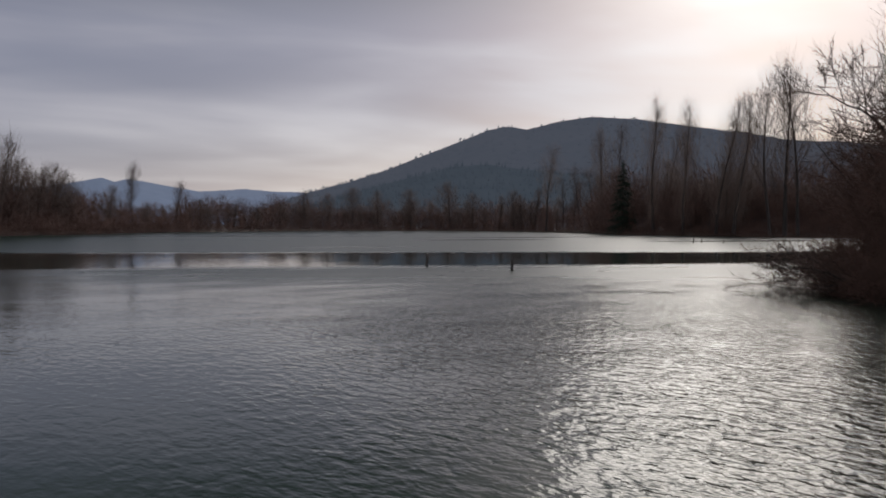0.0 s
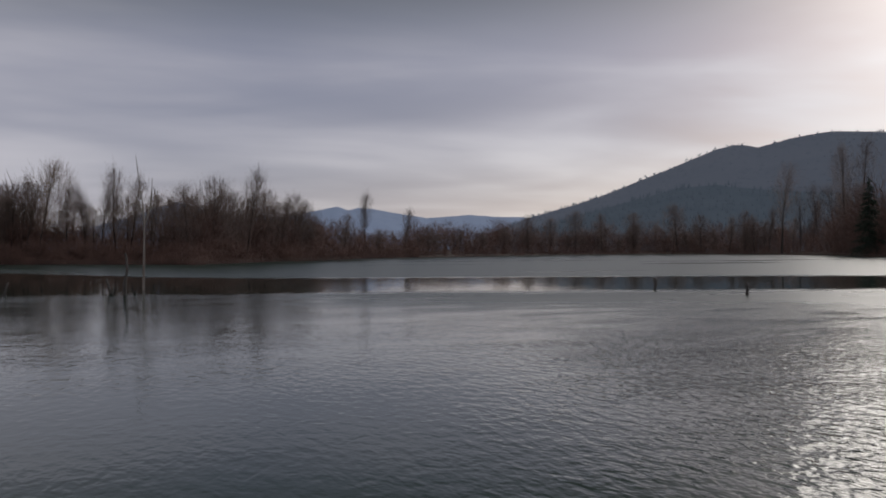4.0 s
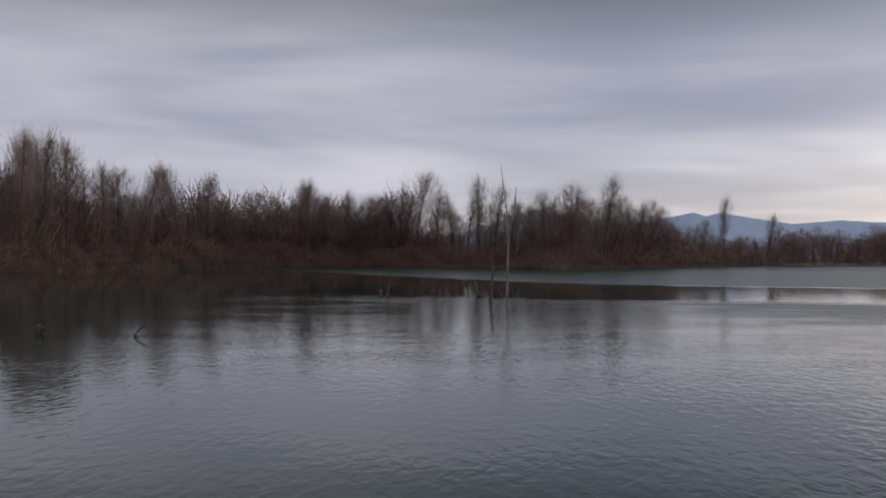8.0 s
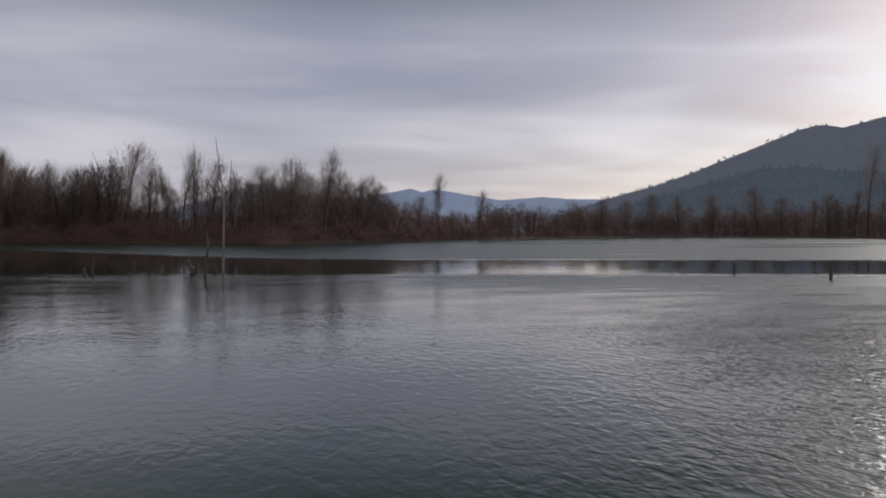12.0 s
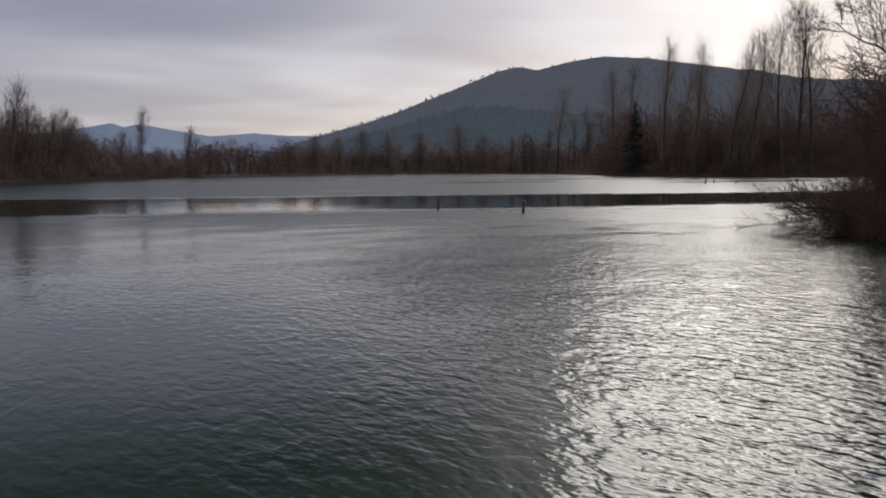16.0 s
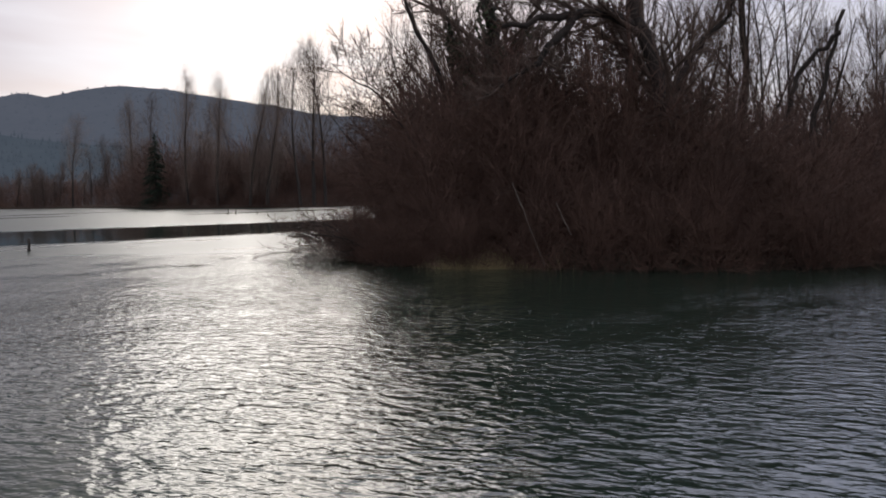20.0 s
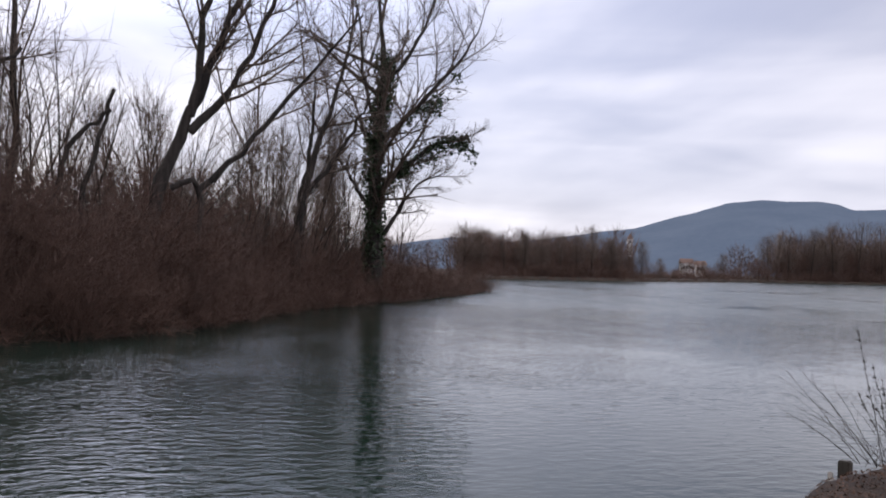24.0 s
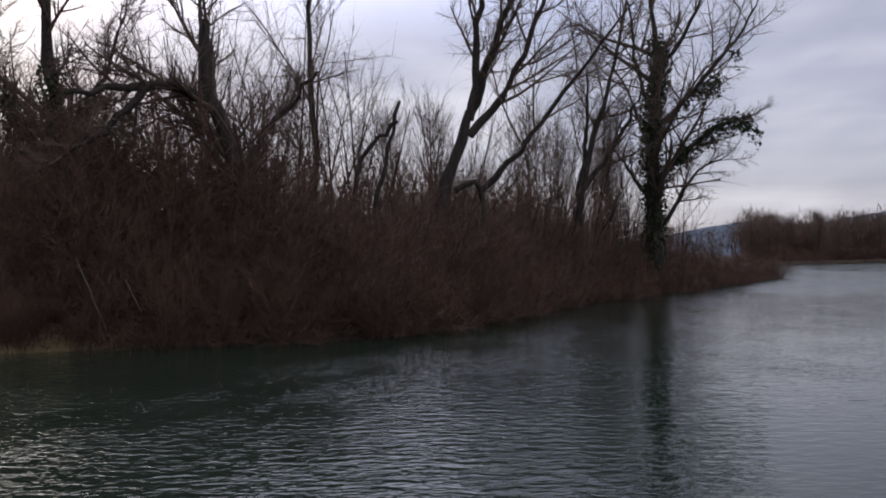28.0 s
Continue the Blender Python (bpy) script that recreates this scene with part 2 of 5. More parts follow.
EARTH = matter("dead_grass_and_earth", (0.036, 0.026, 0.019), (0.085, 0.062, 0.043), size=0.15, fine=5.0, bump=0.6)
STRAW = matter("straw_grass", (0.22, 0.165, 0.085), (0.42, 0.34, 0.19), size=0.6, fine=5.0, bump=0, isle=0.5)
LITTER = matter("leaf_litter", (0.016, 0.010, 0.007), (0.056, 0.034, 0.022), size=2.2, fine=26.0, bump=0.9)
LEAF = matter("dry_leaves", (0.042, 0.022, 0.014), (0.15, 0.083, 0.052), size=3.0, fine=20.0, bump=0, isle=0.8)
# blue-grey emission paints the haze over the hill and its trees
HAZED_WOODS = matter("hazed_wooded_slope", (0.012, 0.012, 0.013), (0.026, 0.024, 0.024), size=0.010, fine=0.11, bump=0, spec=0.0, rough=1.0, glow=(0.078, 0.091, 0.120))
HAZED_HILL_TREES = matter("hazed_bare_hill_trees", (0.012, 0.012, 0.012), (0.028, 0.026, 0.025), size=0.010, fine=0.11, bump=0, spec=0.0, rough=1.0, glow=(0.077, 0.090, 0.119))
# lower slope and firs glow faintly bluish in place of haze
HAZED_FIRS = matter("hazed_fir_slope", (0.012, 0.018, 0.020), (0.028, 0.034, 0.036), size=0.02, fine=0.2, bump=0, spec=0.0, rough=1.0, glow=(0.050, 0.062, 0.082), isle=0.3)
# the mountains' blue is haze, put into base colour and emission
HAZE_BLUE = matter("hazed_far_mountains", (0.06, 0.07, 0.09), (0.10, 0.11, 0.13), size=0.002, fine=0.02, bump=0, spec=0.0, glow=(0.135, 0.170, 0.245))
# blue emission here stands for the air in front of the hill
HILL_HAZE = matter("hazed_far_wooded_hill", (0.035, 0.04, 0.045), (0.065, 0.07, 0.075), size=0.006, fine=0.08, bump=0, spec=0.0, glow=(0.062, 0.082, 0.130))
WATER = pond_water()


# ---- mesh helpers ----
class Shape:
    """Vertices and faces gathered from arrays, for one mesh."""

    def __init__(self):
        self.v, self.q, self.t, self.n = [], [], [], 0

    def add(self, verts, quads=None, tris=None):
        verts = np.asarray(verts, float).reshape(-1, 3)
        self.v.append(verts)
        if quads is not None and len(quads):
            self.q.append(np.asarray(quads).reshape(-1, 4) + self.n)
        if tris is not None and len(tris):
            self.t.append(np.asarray(tris).reshape(-1, 3) + self.n)
        self.n += len(verts)
        return self

    def moved(self, m, into):
        """Add this shape, moved by the 4 x 4 matrix m, to another."""
        m = np.array(m)
        v = np.concatenate(self.v) @ m[:3, :3].T + m[:3, 3]
        into.add(v, np.concatenate(self.q) if self.q else None, np.concatenate(self.t) if self.t else None)

    def mesh(self, name, material, smooth=False):
        me = bpy.data.meshes.new(name)
        v = np.concatenate(self.v)
        q = np.concatenate(self.q) if self.q else np.zeros((0, 4), int)
        t = np.concatenate(self.t) if self.t else np.zeros((0, 3), int)
        me.vertices.add(len(v))
        me.vertices.foreach_set("co", v.astype(np.float32).ravel())
        me.loops.add(q.size + t.size)
        me.loops.foreach_set("vertex_index", np.concatenate([q.ravel(), t.ravel()]).astype(np.int32))
        me.polygons.add(len(q) + len(t))
        start = np.concatenate([np.arange(len(q)) * 4, q.size + np.arange(len(t)) * 3]).astype(np.int32)
        me.polygons.foreach_set("loop_start", start)
        if smooth:
            me.polygons.foreach_set("use_smooth", np.ones(len(q) + len(t), bool))
        me.materials.append(material)
        me.update(calc_edges=True)
        me.validate()
        return me


def part(name, shape, material, parent, label="", smooth=False):
    ob = new(name, shape.mesh(name, material, smooth))
    ob.parent = parent
    return tagged(ob, label) if label else ob


def unit(v):
    return v / np.maximum(np.linalg.norm(v, axis=-1, keepdims=True), 1e-9)


def tubes(shape, pts, rad, sides):
    """Tubes along N lines of K points each, with their radii; the ends are closed to a point where the radius is small."""
    pts, rad = np.asarray(pts, float), np.asarray(rad, float)
    n, k, _ = pts.shape
    along = unit(np.gradient(pts, axis=1))
    ref = np.where(np.abs(along[..., 2:3]) > 0.9, np.array([1.0, 0, 0]), np.array([0, 0, 1.0]))
    a = unit(np.cross(along, ref))
    b = np.cross(along, a)
    turn = np.arange(sides) * 2 * math.pi / sides
    ring = a[:, :, None] * np.cos(turn)[None, None, :, None] + b[:, :, None] * np.sin(turn)[None, None, :, None]
    v = pts[:, :, None] + ring * rad[:, :, None, None]
    i = np.arange(n * k * sides).reshape(n, k, sides)
    j = np.roll(i, -1, axis=2)
    quads = np.stack([i[:, :-1], j[:, :-1], j[:, 1:], i[:, 1:]], -1).reshape(-1, 4)
    shape.add(v, quads)


def spikes(shape, start, tip, rad):
    """Twigs: three-sided needles from start to tip."""
    way = unit(tip - start)
    ref = np.where(np.abs(way[:, 2:3]) > 0.9, np.array([1.0, 0, 0]), np.array([0, 0, 1.0]))
    a = unit(np.cross(way, ref))
    b = np.cross(way, a)
    r = np.broadcast_to(np.asarray(rad, float), (len(start),))[:, None]
    v = np.stack([start + a * r, start - a * r * 0.5 + b * r * 0.87, start - a * r * 0.5 - b * r * 0.87, tip], 1)
    i = np.arange(len(start))[:, None] * 4
    tris = np.concatenate([i + [0, 1, 3], i + [1, 2, 3], i + [2, 0, 3]])
    shape.add(v, None, tris)


def sample(pts, u):
    """Points and tangents at the shares u (N, M) along N lines of K points."""
    n, k, _ = pts.shape
    f = np.clip(u, 0, 0.9999) * (k - 1)
    i = f.astype(int)
    w = (f - i)[..., None]
    row = np.arange(n)[:, None]
    a, b = pts[row, i], pts[row, i + 1]
    return a + (b - a) * w, unit(b - a)


def sprout(rng, pts, lens, count, lo, hi, angle, spread, ratio, k=4, lift=0.0, wob=0.08, taper=0.55):
    """Side branches from N lines: count each, between the shares lo and hi, leaving at about that angle; lift bends them up (or down)."""
    n = len(pts)
    u = lo + (hi - lo) * (np.arange(count)[None] + rng.random((n, count))) / count
    at, along = sample(pts, u)
    at, along = at.reshape(-1, 3), along.reshape(-1, 3)
    side = unit(np.cross(along, unit(rng.normal(size=along.shape))))
    ang = np.radians(angle + spread * rng.normal(size=(len(at), 1)))
    way = unit(along * np.cos(ang) + side * np.sin(ang))
    ln = np.repeat(lens, count) * ratio * (1 - (taper if count > 15 else 0.4) * u.ravel()) * rng.uniform(0.6, 1.25, len(at))
    return run(rng, at, way, ln, k, lift, wob), ln, u.ravel()


def run(rng, at, way, ln, k, lift, wob):
    out, here, d = [at], at, way
    for _ in range(k - 1):
        d = unit(d + np.array([0, 0, lift / (k - 1)]) + wob * rng.normal(size=d.shape))
        here = here + d * (ln / (k - 1))[:, None]
        out.append(here)
    return np.stack(out, 1)


def line(pts, k):
    """One line of k points through a few given ones, rounded."""
    p = np.asarray(pts, float)
    if len(p) > 2:
        q = [p[0]]
        for a, b in zip(p[:-1], p[1:]):
            q += [a * 0.75 + b * 0.25, a * 0.25 + b * 0.75]
        p = np.asarray(q + [p[-1]])
    s = np.concatenate([[0], np.cumsum(np.linalg.norm(np.diff(p, axis=0), axis=1))])
    w = np.linspace(0, s[-1], k)
    return np.stack([np.interp(w, s, p[:, i]) for i in range(3)], 1), s[-1]


def twigs(rng, wood, fine, pts, lens, rad, plan, joints=5, sides=4):
    """Fill limbs with branches and twigs. plan: rows of count, lo, hi, angle, spread, ratio, lift; the last row makes needles."""
    for level, (count, lo, hi, angle, spread, ratio, lift) in enumerate(plan):
        last = level == len(plan) - 1
        kid, ln, u = sprout(rng, pts, lens, count, lo, hi, angle, spread, ratio, 2 if last else (joints if level == 0 else 3), lift, 0.10)
        r = np.repeat(rad, count) * 0.55 * (1 - 0.55 * u)
        if kid.shape[1] == 2:
            spikes(fine, kid[:, 0], kid[:, 1], np.maximum(r * 0.8, TWIG_R * (1 if last else 1.4)))
        else:
            r = np.maximum(r, TWIG_R * 1.3)
            tubes(fine, kid, r[:, None] * np.linspace(1, 0.35, kid.shape[1])[None], sides if level == 0 else 3)
        pts, lens, rad = kid, ln, r


TWIG_R = 0.012


# ---- the land ----
def spot(az, d, z=0.0):
    a = radians(az)
    return Vector((-math.sin(a) * d, math.cos(a) * d, z))


# how far the pond's far shore lies, by direction from the standing point (degrees to the left)
SHORE = np.array([(180, 35), (110, 35), (80, 48), (60, 62), (40, 82), (30, 95), (24, 115), (18, 135), (13, 152), (5, 165), (-3, 150), (-7, 142), (-10, 165),
                  (-15, 205), (-20, 255), (-25, 300), (-30, 350), (-35, 380), (-40, 345), (-43.5, 310), (-46, 235), (-51, 210), (-55, 206), (-60, 206),
                  (-75, 220), (-95, 215), (-108, 195), (-117, 215), (-124, 300), (-131, 345), (-138, 370), (-147, 400), (-155, 200), (-165, 60), (-180, 35)], float)
# the bank that the camera stands on, and the wooded spit across the water
BANK = np.array([(-40, -12), (-12, -1), (-5, 2.0), (0, 2.6), (3, 1.6), (4.6, -1.2), (5.8, -3.6), (7.0, -4.9), (7.6, -5.5), (8.1, -6.5), (8.5, -7.4), (8.5, -8.2),
                 (8.2, -9.2), (8.0, -10.2), (7.8, -11.2), (7.4, -13), (6.5, -18), (2, -40), (-40, -40)], float)
SPIT = np.array([(31.5, 20), (27.8, 17.4), (25.4, 15.4), (23.8, 13.4), (23.1, 11.3), (23.6, 9), (23.7, 6.5), (24.0, 4.6), (25.2, 2), (28.3, 0), (33, -1.9), (40, -4.3),
                 (46, -7.9), (52, -11.4), (61.5, -17), (71.5, -22.2), (81, -26.8), (82.5, -25), (74, -14), (62, -2), (54, 8), (46, 18), (38, 24)], float)


def shore(az):
    return np.interp(-np.asarray(az, float), -SHORE[:, 0], SHORE[:, 1])


def inside(p, ring):
    """Metres from points (N, 2) to a ring's edge, positive inside."""
    a, b = ring, np.roll(ring, -1, axis=0)
    d = np.full(len(p), 1e9)
    odd = np.zeros(len(p), bool)
    for (ax, ay), (bx, by) in zip(a, b):
        e = np.array([bx - ax, by - ay])
        w = p - (ax, ay)
        u = np.clip((w @ e) / (e @ e), 0, 1)
        d = np.minimum(d, np.linalg.norm(w - u[:, None] * e, axis=1))
        cross = (ay > p[:, 1]) != (by > p[:, 1])
        odd ^= cross & (p[:, 0] < (bx - ax) * (p[:, 1] - ay) / (by - ay + 1e-12) + ax)
    return np.where(odd, d, -d)


def rough(x, y, size, seed=0.0):
    return np.array([noise.fractal(Vector((a / size, b / size, seed)), 1.0, 2.0, 4) for a, b in zip(x, y)])


def ease(v, a, b):
    t = np.clip((v - a) / (b - a), 0, 1)
    return t * t * (3 - 2 * t)


def bank_height(p):
    d = inside(p, BANK) + 0.18 * rough(p[:, 0], p[:, 1], 1.1)
    behind = ease(-p[:, 1] - 0.5 * p[:, 0], 2, 14)
    return -1.1 + 1.36 * ease(d, -0.9, 0.35) + 0.14 * ease(d, 0.3, 2.5) + 0.35 * behind * ease(d, 1, 4) + 0.05 * rough(p[:, 0], p[:, 1], 0.7, 4.0)


def sheet(name, p, rows, cols, material, label, closed):
    i = np.arange(rows * cols).reshape(rows, cols)
    j = np.roll(i, -1, axis=0)
    if not closed:
        i, j = i[:-1], j[:-1]
    quads = np.stack([i[:, :-1], i[:, 1:], j[:, 1:], j[:, :-1]], -1).reshape(-1, 4)
    ob = new(name, Shape().add(p, quads).mesh(name, material, True))
    return tagged(ob, label, kind="structure")


def build_ground():
    az = np.arange(-180, 180, 1.0)
    rows = []
    for a in az:
        s = float(shore(a))
        r = np.concatenate([[20.0], np.linspace(21, max(s - 8, 22), 8), s + np.array([-4, -1.0, 0, 0.8, 2.5, 8, 25, 70]), [700, 1500, 3000, 4900]])
        z = np.interp(r - s, [-9, -4, -1, 0, 0.8, 2.5, 8, 25, 5000], [-1.4, -1.0, -0.3, 0.05, 0.45, 0.6, 0.8, 1.0, 1.5])
        x, y = -np.sin(np.radians(a)) * r, np.cos(np.radians(a)) * r
        near = bank_height(np.stack([x, y], 1))
        z = np.where(r < 60, np.maximum(z, near), z)
        rows.append(np.stack([x, y, z], 1))
    p = np.concatenate(rows)
    k = len(rows[0])
    sheet("ground", p, len(az), k, EARTH, "brown winter land and pond bed out to the horizon", True)
    az = np.arange(-180, 180, 0.75)
    r = np.concatenate([np.linspace(0.05, 6, 12), np.linspace(6.25, 14, 32), np.linspace(14.6, 20.0, 9)])
    a, d = np.meshgrid(np.radians(az), r, indexing="ij")
    x, y = (-np.sin(a) * d).ravel(), (np.cos(a) * d).ravel()
    z = bank_height(np.stack([x, y], 1))
    sheet("ground_bank", np.stack([x, y, z], 1), len(az), len(r), LITTER, "low bank strewn with brown leaf litter beside the pond", True)


def spit_height(p):
    d = inside(p, SPIT) + 0.5 * rough(p[:, 0], p[:, 1], 2.5, 2.0)
    return -1.0 + 1.2 * ease(d, -1.2, 0.7) + 0.35 * ease(d, 0.5, 4) + 0.1 * rough(p[:, 0], p[:, 1], 1.5, 7.0)


def build_spit():
    x, y = np.meshgrid(np.arange(20, 87, 0.7), np.arange(-31, 30, 0.7), indexing="ij")
    p = np.stack([x.ravel(), y.ravel()], 1)
    z = spit_height(p)
    sheet("ground_spit", np.column_stack([p, z]), x.shape[0], x.shape[1], EARTH, "low muddy spit of land with dead grass at the water's edge", False)


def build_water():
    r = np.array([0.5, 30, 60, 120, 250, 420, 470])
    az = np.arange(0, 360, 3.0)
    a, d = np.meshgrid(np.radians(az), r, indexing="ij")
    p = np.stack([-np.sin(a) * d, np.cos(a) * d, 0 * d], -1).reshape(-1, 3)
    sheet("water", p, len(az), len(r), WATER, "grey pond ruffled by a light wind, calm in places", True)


build_ground()
build_spit()
build_water()


# ---- the distance ----
def ridge(name, profile, foot, crest, material, label, grain=30.0, bumps=0.04, step=0.2, drop=0.0):
    """A wooded hill seen from the pond: its skyline by direction and height angle, its foot and its crest so far off."""
    prof = np.array(profile, float)
    az = np.arange(prof[:, 0].min(), prof[:, 0].max() + step / 2, step)
    el = np.interp(az, prof[::-1, 0], prof[::-1, 1]) - drop
    s = np.linspace(0, 1.25, 34)
    rows = []
    for a, e in zip(az, el):
        top = math.tan(radians(e)) * crest + EYE
        d = foot + (crest - foot) * s
        z = top * np.where(s < 1, ease(s, -0.25, 1.0) * 1.0, 1 - 0.8 * (s - 1))
        z = z - z[0] * (1 - ease(s, 0, 0.2))
        q = spot(a, 1.0)
        x, y = q.x * d, q.y * d
        z = z + top * bumps * rough(x, y, grain * 8, 3.0) * ease(s, 0.02, 0.5) * (1 - ease(s, 0.8, 1.0)) + (crest * 0.0006) * rough(x, y, grain, 5.0) * (s > 0.05)
        rows.append(np.stack([x, y, z], 1))
    p = np.concatenate(rows)
    return sheet(name, p, len(az), len(s), material, label, False), p.reshape(len(az), len(s), 3)


HILL = ((-22, 0.2), (-24.5, 1.0), (-25.4, 1.4), (-26.8, 1.95), (-28.5, 2.4), (-30.2, 2.85), (-32.0, 3.45), (-33.7, 4.1), (-35.4, 4.75), (-37.0, 5.4), (-38.0, 5.8), (-39.0, 5.95),
        (-39.7, 5.85), (-40.4, 5.7), (-41.6, 6.0), (-42.9, 6.3), (-44.2, 6.45), (-45.7, 6.42), (-47.2, 6.35), (-48.7, 6.15), (-50.4, 5.85), (-52.0, 5.5),
        (-53.6, 5.25), (-55.0, 4.95), (-57.0, 4.75), (-59, 4.7), (-62, 4.2), (-68, 2.5), (-75, 0.5))
_, slope = ridge("backdrop_hill", HILL, 900, 1700, HAZED_WOODS, "dark wooded hill rising behind the pond", drop=0.07)
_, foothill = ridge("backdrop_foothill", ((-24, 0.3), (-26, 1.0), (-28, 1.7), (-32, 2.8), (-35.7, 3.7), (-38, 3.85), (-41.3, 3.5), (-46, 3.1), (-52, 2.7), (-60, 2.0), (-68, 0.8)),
                    650, 1050, HAZED_FIRS, "dark fir-clad lower slope before the hill", 22.0, 0.06, drop=0.2)
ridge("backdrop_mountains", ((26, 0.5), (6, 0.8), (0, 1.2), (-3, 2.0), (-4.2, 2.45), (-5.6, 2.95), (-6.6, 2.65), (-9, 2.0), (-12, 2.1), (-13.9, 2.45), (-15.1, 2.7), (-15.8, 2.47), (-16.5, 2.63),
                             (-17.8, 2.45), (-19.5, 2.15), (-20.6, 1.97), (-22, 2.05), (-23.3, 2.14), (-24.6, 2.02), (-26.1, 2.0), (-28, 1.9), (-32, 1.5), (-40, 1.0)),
      3600, 4300, HAZE_BLUE, "hazy blue mountain ridge in the distance", 60.0, 0.05)
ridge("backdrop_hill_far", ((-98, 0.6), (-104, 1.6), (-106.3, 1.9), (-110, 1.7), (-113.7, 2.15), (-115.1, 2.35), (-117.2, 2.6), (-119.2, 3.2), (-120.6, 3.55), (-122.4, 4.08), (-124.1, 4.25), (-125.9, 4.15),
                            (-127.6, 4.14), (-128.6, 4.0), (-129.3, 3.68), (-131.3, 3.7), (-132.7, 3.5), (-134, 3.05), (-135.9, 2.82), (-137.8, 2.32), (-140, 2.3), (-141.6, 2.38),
                            (-143, 2.25), (-145.6, 2.25), (-150, 2.0), (-158, 0.6)), 1500, 2600, HILL_HAZE, "wooded hill beyond the far shore, hazed blue-grey", 40.0)


def build_hill_woods():
    """Trees over the hill: bare crowns on the main slope, firs with bare crowns between them on the lower one."""
    rng = np.random.default_rng(5)
    bare, firs = Shape(), Shape()
    for land, count, size in ((slope, 3000, 0.8), (foothill, 2600, 0.9)):
        na, ns, _ = land.shape
        for k in range(count):
            i = rng.integers(2, na - 10)
            on_crest = k % 3 == 0
            j = int(np.argmin(np.abs(np.linspace(0, 1.25, ns) - (rng.uniform(0.93, 1.0) if on_crest else rng.uniform(0.05, 0.84)))))
            base = land[i, j] + rng.normal(size=3) * (4, 4, 0)
            h = rng.uniform(4, 7) * (0.09 if on_crest else 1) * size
            if land is foothill:
                c = 5
                ring = np.stack([np.cos(np.arange(c) * 1.2566), np.sin(np.arange(c) * 1.2566), 0 * np.arange(c)], 1) * h * 0.2
                v = np.concatenate([base[None] + ring, base[None] + (0, 0, h)])
                firs.add(v, None, [(q, (q + 1) % c, c) for q in range(c)])
            else:
                c = 7
                at = np.repeat(base[None], c, 0)
                tip = at + rng.normal(size=(c, 3)) * (h * 0.28, h * 0.28, h * 0.12) + (0, 0, h * 0.85)
                spikes(bare, at + rng.normal(size=(c, 3)) * (1.5, 1.5, 0), tip, h * 0.09)
    tagged(new("hill_woods", bare.mesh("hill_woods", HAZED_HILL_TREES)), "bare woodland covering the hill", "woods", kind="stuff")
    tagged(new("hill_firs", firs.mesh("hill_firs", HAZED_FIRS)), "dark fir stands on the lower hillside", "woods", kind="stuff")


build_hill_woods()


# ---- trees ----
KINDS = {
    # limbs, lowest, angle, limb length over height, lift; fine twigs, their crown's foot, half width over height, where it is widest, roundness
    "p": (28, 0.12, 20, 0.25, 0.40, 1300, 0.10, 0.145, 1.9, 0.60),
    "r": (24, 0.10, 44, 0.33, 0.40, 1900, 0.03, 0.27, 1.4, 0.45),
    "s": (24, 0.24, 32, 0.20, 0.40, 520, 0.24, 0.13, 1.6, 0.60),
    "w": (26, 0.24, 34, 0.30, 0.35, 800, 0.22, 0.20, 1.7, 0.55),
}


